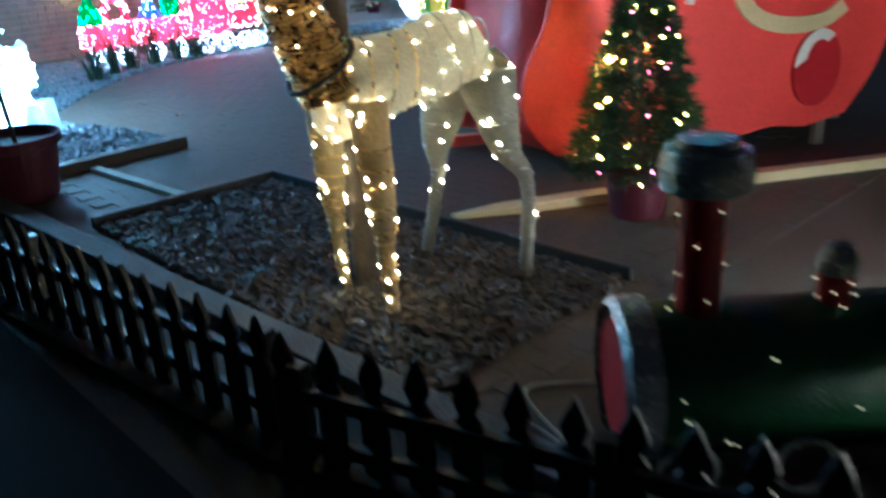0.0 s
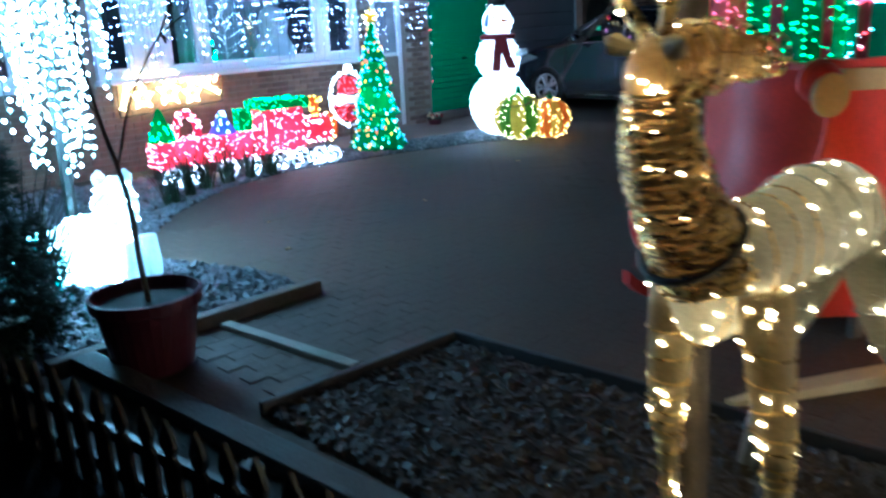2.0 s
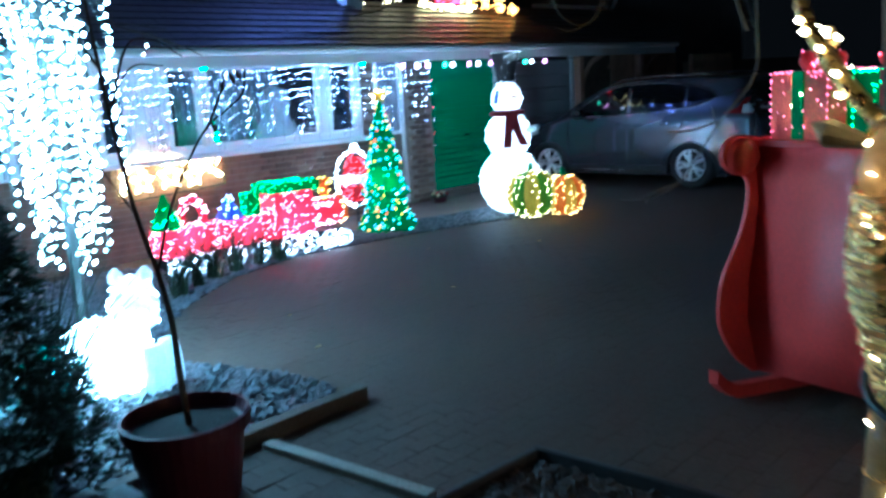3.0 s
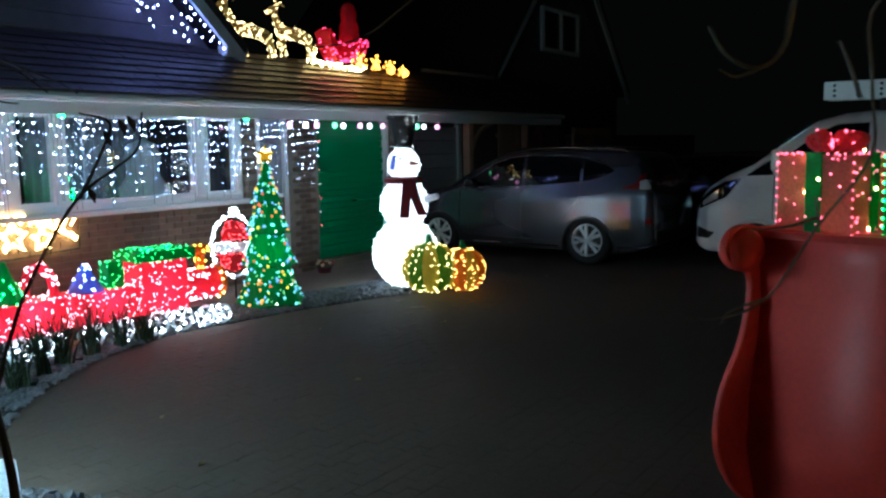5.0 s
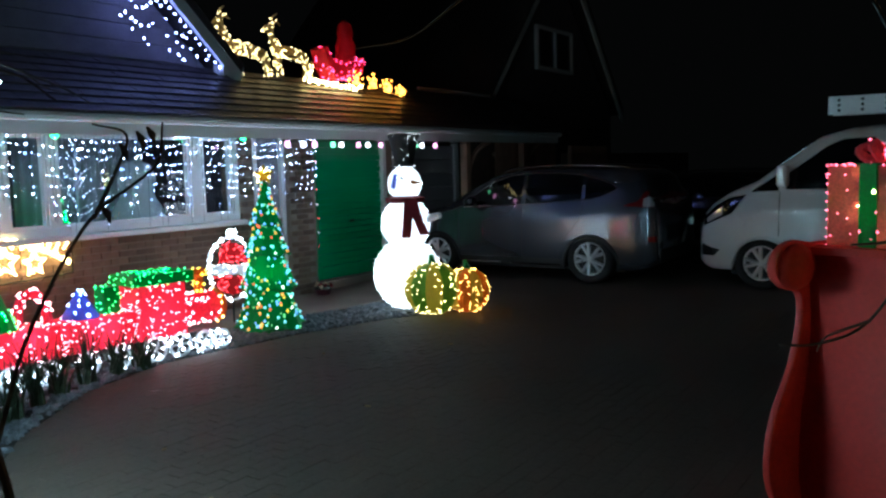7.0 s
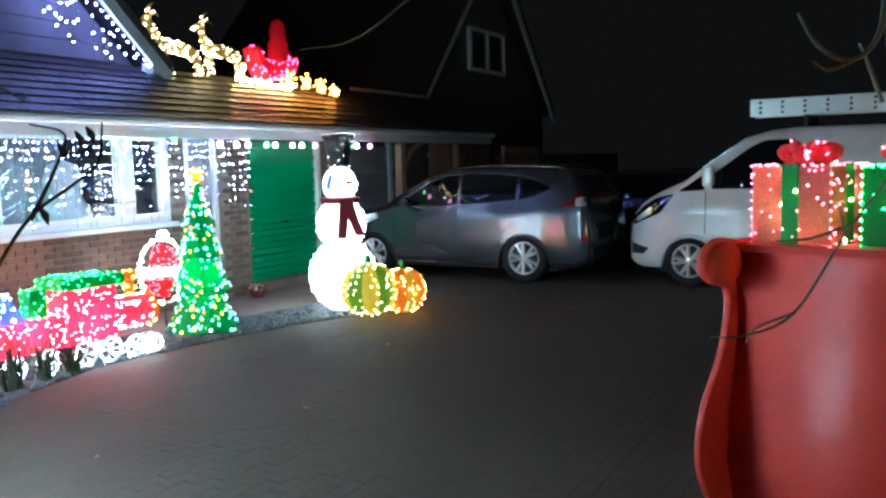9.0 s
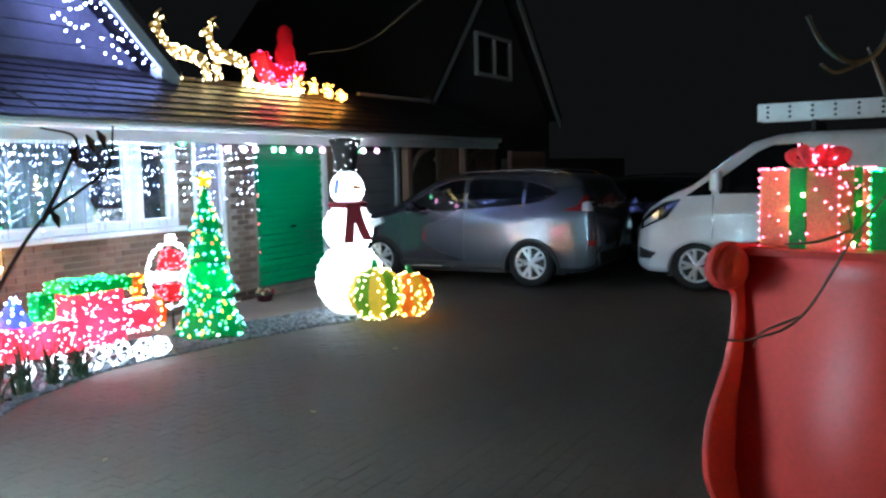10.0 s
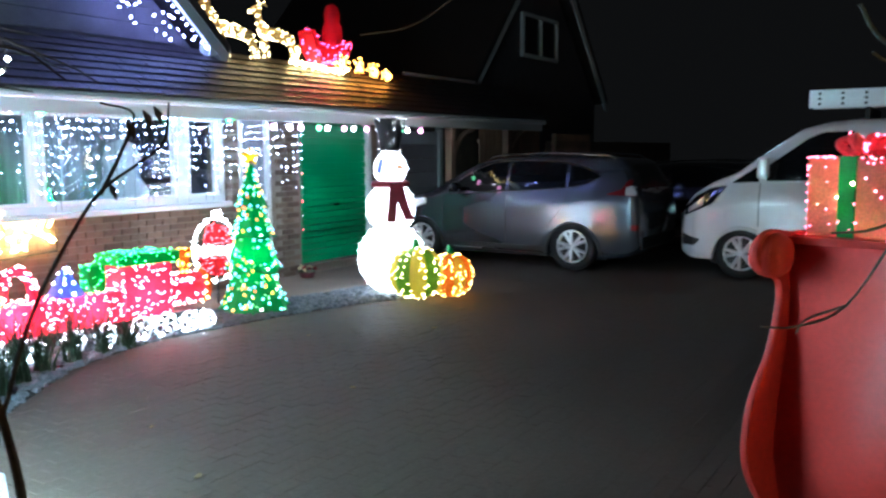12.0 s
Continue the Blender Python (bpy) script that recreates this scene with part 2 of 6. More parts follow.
# ---- house ----
wall_front = part("wall_front", box(0.5, 9.46, 12.015, 12.3, 0, 1.1), M_MORTAR)
tagged(wall_front, "brown brick front wall under the window", "wall", kind="structure")
for x0, x1, z0, z1 in ((8.02, 8.3, 1.1, 2.16), (8.86, 9.46, 1.1, 2.16), (0.5, 1.6, 1.1, 2.16), (3.3, 4.1, 1.1, 2.16)):
    part("wall_panel", box(x0, x1, 12.015, 12.3, z0, z1), M_MORTAR, wall_front)
lintel = part("wall_lintel", box(0.5, 11.2, 12.02, 12.3, 2.235, 2.6), M_PVC)
tagged(lintel, "pale boarding over the window", "wall", kind="structure")

roof = part("roof", prism([(11.36, 2.34), (12.62, 3.06), (12.62, 2.9), (11.36, 2.3)], 0, 16.1, "x"), M_ROOF)
tagged(roof, "dark tiled lean-to roof along the house front", "roof", kind="structure")
slope = math.atan2(0.72, 1.26)
for i in range(8):
    y0, z0 = 11.33 + i * 0.157, 2.345 + i * 0.0897
    bm = bmesh.new()
    tr_ = random.Random(i)
    m0 = Matrix.Translation((0, y0, z0)) @ Matrix.Rotation(slope - 0.09, 4, "X")
    x = 0.02 - (i % 2) * 0.15
    while x < 16.0:
        add_box(bm, x, x + 0.292, 0, 0.2, 0.0, 0.022 + tr_.uniform(0, 0.004), m0)
        x += 0.3
    part("tile_course", bm, M_ROOF, roof)

fascia = part("fascia", box(0.3, 16.0, 11.40, 11.43, 2.13, 2.30), M_PVC)
tagged(fascia, "white plastic fascia board under the eaves", "fascia", kind="structure")
part("gutter", tube([(0.3, 11.35, 2.30), (16.0, 11.35, 2.30)], 0.045, 8), M_PVC, fascia)
part("soffit", box(0.3, 16.0, 11.43, 12.02, 2.17, 2.20), M_PVC, fascia)

gable = part("gable_wall", prism([(1.2, 3.0), (8.15, 3.0), (8.15, 3.06), (4.7, 6.25), (1.2, 3.06)], 12.62, 12.85), M_TILEHUNG)
tagged(gable, "dark tile-hung gable wall above the lean-to roof", "wall", kind="structure")
for i in range(11):
    z0 = 3.1 + i * 0.2
    half = 3.45 - (z0 + 0.2 - 3.06) / 0.925
    part("hung_tile_course", box(4.7 - half, 4.7 + half, 12.585, 12.63, z0, z0 + 0.19, m=None), M_TILEHUNG, gable)
for sgn in (1, -1):
    a, b = Vector((4.7 + sgn * 3.75, 12.30, 2.93)), Vector((4.7, 12.30, 6.40))
    bm = bmesh.new()
    vs = []
    for yy in (12.30, 12.36):
        for p, dz in ((a, 0), (a, -0.2), (b, -0.2), (b, 0)):
            vs.append(bm.verts.new((p.x, yy, p.z + dz + 0.1)))
    for f in ((0, 1, 2, 3), (7, 6, 5, 4), (0, 4, 5, 1), (1, 5, 6, 2), (2, 6, 7, 3), (3, 7, 4, 0)):
        bm.faces.new([vs[i] for i in f])
    part("bargeboard", bm, M_PVC, gable, "white bargeboard")
    part("roof_slope", prism([(a.x, a.z + 0.1), (b.x, b.z + 0.1), (b.x, b.z + 0.22), (a.x + sgn * 0.03, a.z + 0.2)], 12.28, 19.0), M_ROOF, gable)
part("verge_box", box(8.16, 8.5, 12.31, 12.5, 2.98, 3.12), M_PVC, gable)
backroof = part("roof_flat", box(8.1, 16.1, 12.62, 18.0, 2.85, 3.0), M_ROOF)
tagged(backroof, "dark flat roof behind the lean-to", "roof", kind="structure")


def window(name, label, x0, x1, bars, z0=1.13, z1=2.23):
    w = thing(name, label, "window", (0, 0, 0), kind="structure")
    fr = bmesh.new()
    y0, y1 = 11.985, 12.09
    add_box(fr, x0, x1, y0, y1, z0, z0 + 0.08)
    add_box(fr, x0, x1, y0, y1, z1 - 0.07, z1)
    for a, b in bars:
        add_box(fr, a, b, y0 + 0.002, y1, z0 + 0.08, z1 - 0.07)
    bmesh.ops.bevel(fr, geom=fr.edges[:], offset=0.006, segments=1, affect="EDGES")
    part("window_frame", fr, M_PVC, w)
    for (a, b), (c, d) in zip(bars, bars[1:]):
        sash = bmesh.new()
        for q in ((b, b + 0.035, z0 + 0.08, z1 - 0.07), (c - 0.035, c, z0 + 0.08, z1 - 0.07)):
            add_box(sash, q[0], q[1], 12.0, 12.07, q[2], q[3])
        for q in ((z0 + 0.08, z0 + 0.115), (z1 - 0.105, z1 - 0.07)):
            add_box(sash, b + 0.035, c - 0.035, 12.0, 12.07, q[0], q[1])
        part("sash", sash, M_PVC, w)
        p = part("pane", box(b + 0.03, c - 0.03, 12.03, 12.036, z0 + 0.11, z1 - 0.1), M_PANE, w)
        p.visible_shadow = False
    part("window_sill", box(x0 - 0.04, x1 + 0.05, 11.9, 12.08, z0 - 0.06, z0 - 0.002, 0.01), M_PVC, w)
    return w


window("window_1", "wide white plastic bay window with four lights", 4.12, 8.02,
       [(4.12, 4.22), (4.55, 5.05), (5.47, 5.58), (7.28, 7.46), (7.92, 8.02)])
window("window_2", "white plastic window beside the bay", 1.6, 3.3, [(1.6, 1.7), (2.4, 2.5), (3.2, 3.3)])
room = bmesh.new()
add_box(room, 0.6, 8.25, 15.2, 15.3, 0.1, 2.6)
add_box(room, 0.5, 0.6, 12.3, 15.3, 0.1, 2.6)
add_box(room, 8.25, 8.35, 12.3, 15.3, 0.1, 2.6)
add_box(room, 0.5, 8.35, 12.3, 15.3, 0.0, 0.1)
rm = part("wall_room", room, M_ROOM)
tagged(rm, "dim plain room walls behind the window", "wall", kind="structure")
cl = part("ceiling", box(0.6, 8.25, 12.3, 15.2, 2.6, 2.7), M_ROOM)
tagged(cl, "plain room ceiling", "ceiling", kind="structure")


def curtain(x0, x1, y):
    bm = bmesh.new()
    n = int((x1 - x0) / 0.02)
    lo, hi = [], []
    for i in range(n + 1):
        x = x0 + (x1 - x0) * i / n
        yy = y + 0.025 * math.sin(x * 55) + 0.01 * math.sin(x * 17)
        lo.append(bm.verts.new((x, yy, 1.0)))
        hi.append(bm.verts.new((x, yy, 2.3)))
    for i in range(n):
        bm.faces.new((lo[i], lo[i + 1], hi[i + 1], hi[i]))
    ret = bmesh.ops.extrude_face_region(bm, geom=bm.faces[:])
    bmesh.ops.translate(bm, verts=[g for g in ret["geom"] if isinstance(g, bmesh.types.BMVert)], vec=(0, 0.006, 0))
    rail = new("curtain")
    tagged(rail, "pleated pale net curtain hanging inside the window", "curtain")
    part("fabric", bm, M_CURTAIN, rail, smooth=True)
    part("rail", tube([(x0, y, 2.31), (x1, y, 2.31)], 0.012), M_PVC, rail)
    part("bracket", box(x0, x0 + 0.03, y - 0.6, y, 2.3, 2.33), M_PVC, rail)


curtain(5.6, 7.25, 12.85)

# entrance: white side light and door beside the brick pier
door = thing("door_1", "white entrance door with a tall pale glass panel", "door", kind="structure")
part("door_frame", box(8.30, 8.36, 12.0, 12.1, 0.05, 2.2), M_PVC, door)
part("door_frame", box(8.79, 8.86, 12.0, 12.1, 0.05, 2.2), M_PVC, door)
part("door_leaf", box(8.36, 8.79, 12.04, 12.1, 0.05, 1.15), M_PVC, door)
part("door_glass", box(8.36, 8.79, 12.05, 12.06, 1.15, 2.2), M_CURTAIN, door, "frosted pale glass")
part("door_handle", tube([(8.42, 12.03, 1.0), (8.42, 11.98, 1.0), (8.52, 11.98, 1.0)], 0.01), M_CHROME, door)

# green ribbed garage door
garage = thing("door_2", "green ribbed up-and-over garage door, closed", "garage door", kind="structure")
gb = bmesh.new()
n = 22
for i in range(n):
    z0 = 0.16 + i * (1.97 / n)
    add_box(gb, 9.5, 11.0, 12.06 - 0.016 * (i % 2), 12.12, z0, z0 + 1.97 / n - 0.008)
part("door_leaf", gb, M_GREEN, garage)
part("door_backing", box(9.48, 11.02, 12.12, 12.14, 0.14, 2.16), M_GREEN, garage)
part("door_frame", box(11.02, 11.1, 12.0, 12.14, 0.0, 2.2), M_PVC, garage)
part("door_frame", box(9.462, 9.498, 12.03, 12.14, 0.0, 2.2), M_GREEN, garage)
part("threshold", box(9.46, 11.1, 11.95, 12.14, 0, 0.14), M_CONCRETE, garage)
part("door_handle", box(10.2, 10.32, 12.02, 12.05, 0.95, 0.98), M_CHROME, garage)

# recessed grey doors and car port
port = part("wall_port", box(11.1, 11.25, 12.0, 13.0, 0, 2.6), M_BRICK)
tagged(port, "brick return wall of the car port", "wall", kind="structure")
garage2 = thing("door_3", "grey panelled garage door in deep shade", "garage door", kind="structure")
for i in range(8):
    part("door_panel", box(11.25, 14.5, 12.95, 13.0, 0.05 + i * 0.26, 0.30 + i * 0.26), M_GREYPANEL, garage2)
part("door_frame", box(14.5, 14.62, 12.9, 13.0, 0, 2.3), M_PVC, garage2)
wall_end = part("wall_end", box(14.62, 17.6, 13.0, 13.2, 0, 2.5), M_BRICK)
tagged(wall_end, "dark brick wall at the back of the car port", "wall", kind="structure")
for px in (13.45, 15.62):
    post = thing("timber_post", "brown timber car port post with a curved brace", "post", (px, 12.0, 0), group="car port posts")
    part("post", box(-0.07, 0.07, -0.07, 0.07, 0, 2.2, 0.008), M_PORTWOOD, post)
    part("brace", tube(curve_points([(0.05, 0, 1.35), (0.14, 0, 1.72), (0.42, 0, 2.02), (0.85, 0, 2.17)]), 0.05, 6), M_PORTWOOD, post)
screen = thing("boarded_screen", "brown upright boarding under the car port roof", "fence", (14.7, 12.1, 0))
for i in range(16):
    part("board", box(i * 0.165, i * 0.165 + 0.155, 0, 0.02 + 0.008 * (i % 2), 0, 2.19, 0.004), M_PORTWOOD, screen)
part("rail", box(0, 2.64, 0.03, 0.07, 1.9, 1.98), M_PORTWOOD, screen)
panel = thing("fence_panel", "reddish-brown timber garden fence panel beyond the car port", "fence", (17.55, 11.8, 0))
for i in range(14):
    part("slat", box(0, 1.95, 0.02 * (i % 2), 0.02 + 0.02 * (i % 2), i * 0.15, i * 0.15 + 0.155), M_PORTWOOD, panel)
for px in (0.0, 1.87):
    part("fence_post", box(px, px + 0.08, 0.04, 0.12, 0, 2.12), M_PORTWOOD, panel)
beam = part("port_beam", box(11.1, 17.4, 11.93, 12.07, 2.2, 2.34), M_TIMBER)
tagged(beam, "dark timber beam over the car port", "beam", kind="structure")

# neighbouring house
nb = thing("neighbour_house", "dark neighbouring house with a steep pale-edged gable", "house", (0, 0, 0))
part("wall", prism([(16.3, 0), (23.1, 0), (23.1, 3.1), (19.7, 6.5), (16.3, 3.1)], 13.2, 20), M_TILEHUNG, nb)
for p, q in (((16.0, 3.0), (19.55, 6.9)), ((23.4, 2.9), (19.85, 6.9))):
    bm = bmesh.new()
    vs = []
    for yy in (12.95, 13.0):
        for (px, pz), dz in ((p, 0), (p, -0.22), (q, -0.3), (q, 0)):
            vs.append(bm.verts.new((px, yy, pz + dz + 0.15)))
    for f in ((0, 1, 2, 3), (7, 6, 5, 4), (0, 4, 5, 1), (1, 5, 6, 2), (2, 6, 7, 3), (3, 7, 4, 0)):
        bm.faces.new([vs[i] for i in f])
    part("bargeboard", bm, M_PVC, nb, "pale bargeboard")
    part("roof_slope", prism([(p[0], p[1] + 0.14), (q[0], q[1] + 0.15), (q[0], q[1] + 0.3), (p[0], p[1] + 0.3)], 12.93, 20.2), M_ROOF, nb)
part("eaves_board", box(13.4, 16.2, 12.95, 13.0, 3.06, 3.2), M_PVC, nb)
wf = bmesh.new()
for q in ((18.5, 20.45, 3.95, 4.03), (18.5, 20.45, 4.9, 4.98), (18.5, 18.58, 4.03, 4.9), (20.37, 20.45, 4.03, 4.9), (19.44, 19.52, 4.03, 4.9)):
    add_box(wf, q[0], q[1], 13.1, 13.19, q[2], q[3])
nw = part("window", wf, M_PVC, nb, "small white casement window")
for a, b in ((18.58, 19.44), (19.52, 20.37)):
    part("pane", box(a, b, 13.15, 13.17, 4.03, 4.9), M_CARGLASS, nw)
wall_brick_end = part("wall_side", box(17.6, 26, 11.9, 12.1, 0, 1.95), M_BRICK)
tagged(wall_brick_end, "dark brick boundary wall beyond the car port", "wall", kind="structure")

# ---- beds, path, edging ----
path = part("path", prism([(9.45, 10.55), (11.2, 10.9), (11.2, 11.98), (5.0, 11.98), (5.0, 11.2), (7.2, 10.9)], 0.004, 0.02), M_CONCRETE)
for v in path.data.vertices:
    v.co = (v.co.x, v.co.z, v.co.y)
path.data.flip_normals()
tagged(path, "brown paved path in front of the garage", "path", kind="structure")


def chips(name, label, outline, count, material, size, base_mat, kind="stuff", z=0.012):
    """A bed of loose chips inside a convex outline."""
    bed = bmesh.new()
    f = bed.faces.new([bed.verts.new((x, y, z)) for x, y in outline])
    ret = bmesh.ops.extrude_face_region(bed, geom=[f])
    bmesh.ops.translate(bed, verts=[g for g in ret["geom"] if isinstance(g, bmesh.types.BMVert)], vec=(0, 0, -z + 0.003))
    bmesh.ops.recalc_face_normals(bed, faces=bed.faces[:])
    b = part(name, bed, base_mat)
    tagged(b, label, "flower bed", kind="structure")
    r = random.Random(len(outline) * count)
    xs, ys = [p[0] for p in outline], [p[1] for p in outline]
    verts, faces = [], []

    def inside(x, y):
        c = False
        for (ax, ay), (bx, by) in zip(outline, outline[1:] + outline[:1]):
            if (ay > y) != (by > y) and x < (bx - ax) * (y - ay) / (by - ay) + ax:
                c = not c
        return c
    made = 0
    while made < count:
        x, y = r.uniform(min(xs), max(xs)), r.uniform(min(ys), max(ys))
        if not inside(x, y):
            continue
        made += 1
        s = size * r.uniform(0.5, 1.5)
        m = pose(x, y, z + s * 0.12, r.uniform(-25, 25), r.uniform(-25, 25), r.uniform(0, 360))
        k = len(verts)
        for vx, vy, vz in ((-0.5, -0.3, -0.2), (0.5, -0.35, -0.2), (0.45, 0.3, -0.2), (-0.4, 0.35, -0.2), (-0.35, -0.2, 0.2), (0.35, -0.2, 0.25), (0.3, 0.2, 0.2), (-0.3, 0.2, 0.15)):
            verts.append(m @ Vector((vx * s, vy * s * r.uniform(0.7, 1.2), vz * s)))
        for f in ((0, 3, 2, 1), (4, 5, 6, 7), (0, 1, 5, 4), (1, 2, 6, 5), (2, 3, 7, 6), (3, 0, 4, 7)):
            faces.append([k + i for i in f])
    me = bpy.data.meshes.new("chips")
    me.from_pydata(verts, [], faces)
    me.materials.append(material)
    ob = new("chips", me)
    ob.parent = b
    tagged(ob, kind="stuff")
    return b


chips("front_bed", "dark bed of wet bark and slate chips", [(1.8, 2.45), (3.05, 2.45), (2.9, 5.05), (1.8, 5.12)], 5200, M_BARKCHIP, 0.055, M_SOIL)
chips("pebble_bed", "bed of grey slate pebbles", [(1.2, 6.42), (2.95, 6.42), (3.0, 7.0), (2.55, 8.6), (1.2, 8.6)], 3200, M_STONE, 0.055, M_SOIL)
chips("house_bed", "narrow border of dark slate chips along the drive",
      [(9.05, 9.35), (9.2, 10.5), (7.2, 10.88), (5.0, 11.2), (2.3, 11.9), (2.3, 8.6), (2.9, 8.6), (3.54, 9.35), (4.5, 10.05), (5.5, 10.32), (7.0, 10.12), (7.97, 9.86)], 5200, M_STONE, 0.06, M_SOIL)


def board(name, label, a, b, width, height, material, base=0.0):
    a, b = Vector((*a, 0)), Vector((*b, 0))
    d = b - a
    bm = box(0, d.length, -width / 2, width / 2, base, height, 0.008)
    ob = part(name, bm, material)
    ob.matrix_world = Matrix.Translation(a) @ Matrix.Rotation(math.atan2(d.y, d.x), 4, "Z")
    return tagged(ob, label, "edging board")


board("edging_board", "dark timber sleeper edging the pebble bed", (1.3, 6.36), (3.0, 6.38), 0.09, 0.09, M_TIMBER)
board("edging_board", "pale weathered timber strip across the drive edge", (2.26, 6.27), (2.36, 5.2), 0.07, 0.045, M_PALETIMBER)
board("edging_board", "thin black timber edging of the bark bed", (1.78, 5.15), (2.93, 5.08), 0.035, 0.07, M_FENCE)
board("edging_board", "thin black timber edging of the bark bed", (2.95, 5.1), (3.1, 2.45), 0.035, 0.07, M_FENCE)
board("edging_board", "grey stone kerb behind the picket fence", (1.82, 1.0), (1.46, 6.3), 0.13, 0.1, M_KERB)

# ---- picket fence ----
fence = thing("picket_fence", "low black picket fence with spear-shaped tops", "fence")
picket = prism([(-0.045, 0), (0.045, 0), (0.045, 0.33), (0.022, 0.36), (0.04, 0.41), (0.03, 0.45), (0, 0.52), (-0.03, 0.45), (-0.04, 0.41), (-0.022, 0.36), (-0.045, 0.33)], -0.01, 0.01, "x", 0.004)
me_picket = bpy.data.meshes.new("picket")
picket.to_mesh(me_picket)
picket.free()
me_picket.materials.append(M_FENCE)
for fa, fb, count in ((Vector((1.33, 2.47, 0)), Vector((1.98, 0.62, 0)), 13), (Vector((1.33, 2.62, 0)), Vector((0.93, 5.85, 0)), 22)):
    fd = (fb - fa).normalized()
    turn = math.degrees(math.atan2(fd.y, fd.x)) - 90
    for i in range(count):
        o = new("picket", me_picket)
        o.parent = fence
        p = fa + fd * (0.15 * i)
        o.matrix_world = pose(p.x, p.y, 0.006, random.uniform(-1, 1), random.uniform(-1, 1), turn) @ Matrix.Diagonal((1, 1, 0.87, 1))
    for z in (0.08, 0.24):
        rail = part("rail", box(0.012, 0.04, 0, (fb - fa).length, z, z + 0.05), M_FENCE, fence)
        rail.matrix_world = pose(fa.x, fa.y, 0.006, 0, 0, turn)
    for k in (0.02, 0.5, 0.98):
        p = fa.lerp(fb, k)
        o = part("fence_post", box(0.012, 0.07, -0.03, 0.03, 0, 0.36, 0.005), M_FENCE, fence)
        o.matrix_world = pose(p.x + 0.03, p.y, 0.004, 0, 0, turn)
# dark strip covering the ground between fence and kerb
strip = part("fence_bed", prism([(2.0, 0.6), (1.9, 0.6), (1.25, 2.5), (0.85, 5.95), (1.38, 6.25), (1.6, 4.0), (1.76, 1.0)][::-1], 0.006, 0.03), M_SOIL)
for v in strip.data.vertices:
    v.co = (v.co.x, v.co.z, v.co.y)
strip.data.flip_normals()
tagged(strip, "dark ground strip behind the picket fence", "flower bed", kind="structure")

# ---- vehicles ----
LOWER = ((0.1, 0.16, 0.3, 0.5, 0.7, 0.82, 0.86, 0.94, 1.0), (0.93, 0.95, 0.975, 1.0, 0.987, 0.99, 0.975, 0.955, 0.935))


class BodyShape:
    """A car body as smooth cross-sections along its length, rear end at y = 0."""

    def __init__(self, length, top, belt, plan, wheels, arch_r, upper, sill=0.22):
        self.length, self.wheels, self.arch_r, self.upper, self.sill = length, wheels, arch_r, upper, sill
        self.top, self.belt, self.plan = ([[float(p[k]) for p in t] for k in (0, 1)] for t in (top, belt, plan))

    def section(self, y):
        top = float(np.interp(y, *self.top))
        belt = min(float(np.interp(y, *self.belt)), top - 0.02)
        hw = float(np.interp(y, *self.plan))
        end = min(y, self.length - y)
        low = self.sill + 0.14 * max(0.0, 1 - end / 0.3) ** 2
        for c in self.wheels:
            d = abs(y - c)
            if d < self.arch_r:
                low = max(low, 0.24 + 1.05 * math.sqrt(self.arch_r ** 2 - d * d))
        low = min(low, belt - 0.05)
        pts = []
        for f in (0, 0.1, 0.22, 0.36, 0.5, 0.62, 0.72, 0.8, 0.87, 0.94, 1.0):
            z = low + (belt - low) * f
            pts.append((hw * float(np.interp(z / belt, *LOWER)), z))
        for fx, fz in self.upper[1:]:
            pts.append((hw * 0.935 * fx, belt + (top - belt) * fz))
        return pts

    def side_x(self, y, z):
        pts = self.section(y)
        return float(np.interp(z, [p[1] for p in pts], [p[0] for p in pts]))

    def top_z(self, y, fx):
        pts = self.section(y)[::-1]
        return float(np.interp(abs(fx) * pts[-11][0], [p[0] for p in pts], [p[1] for p in pts]))

    def hull(self):
        bm = bmesh.new()
        n = int(self.length / 0.035)
        ys = [self.length * i / n for i in range(n + 1)]
        rings = []
        for y in ys:
            half = self.section(y)
            rings.append([Vector((-x, y, z)) for x, z in half] + [Vector((x, y, z)) for x, z in reversed(half[:-1])])
        add_ring_skin(bm, rings)
        bmesh.ops.recalc_face_normals(bm, faces=bm.faces[:])
        return bm

    def panel(self, y0, y1, low, high, side, proud=0.007, thick=0.02, n=18):
        """A pane, lamp or strip that follows the side between two heights given along y."""
        rings = []
        for i in range(n + 1):
            y = y0 + (y1 - y0) * i / n
            a, b = (float(np.interp(y, [p[0] for p in t], [p[1] for p in t])) for t in (low, high))
            zs = [a + (b - a) * k / 4 for k in range(5)]
            out = [(self.side_x(y, z) + proud, z) for z in zs]
            rings.append([Vector((side * x, y, z)) for x, z in out] + [Vector((side * (x - thick), y, z)) for x, z in reversed(out)])
        bm = bmesh.new()
        add_ring_skin(bm, rings)
        bmesh.ops.recalc_face_normals(bm, faces=bm.faces[:])
        return bm

    def line(self, pts, side, proud=0.008, radius=0.009):
        return tube([(side * (self.side_x(y, z) + proud), y, z) for y, z in pts], radius, 6)

    def screen(self, y0, y1, half, n=8):
        """Glass that follows the upper surface across the car."""
        rings = []
        for i in range(n + 1):
            y = y0 + (y1 - y0) * i / n
            hw = float(np.interp(y, *self.plan)) * 0.935
            row = [(half * (k / 6 - 1), y, self.top_z(y, half * (k / 6 - 1))) for k in range(13)]
            rings.append([Vector((f * hw, y, z + 0.008)) for f, y, z in row] + [Vector((f * hw, y, z - 0.02)) for f, y, z in reversed(row)])
        bm = bmesh.new()
        add_ring_skin(bm, rings)
        bmesh.ops.recalc_face_normals(bm, faces=bm.faces[:])
        return bm


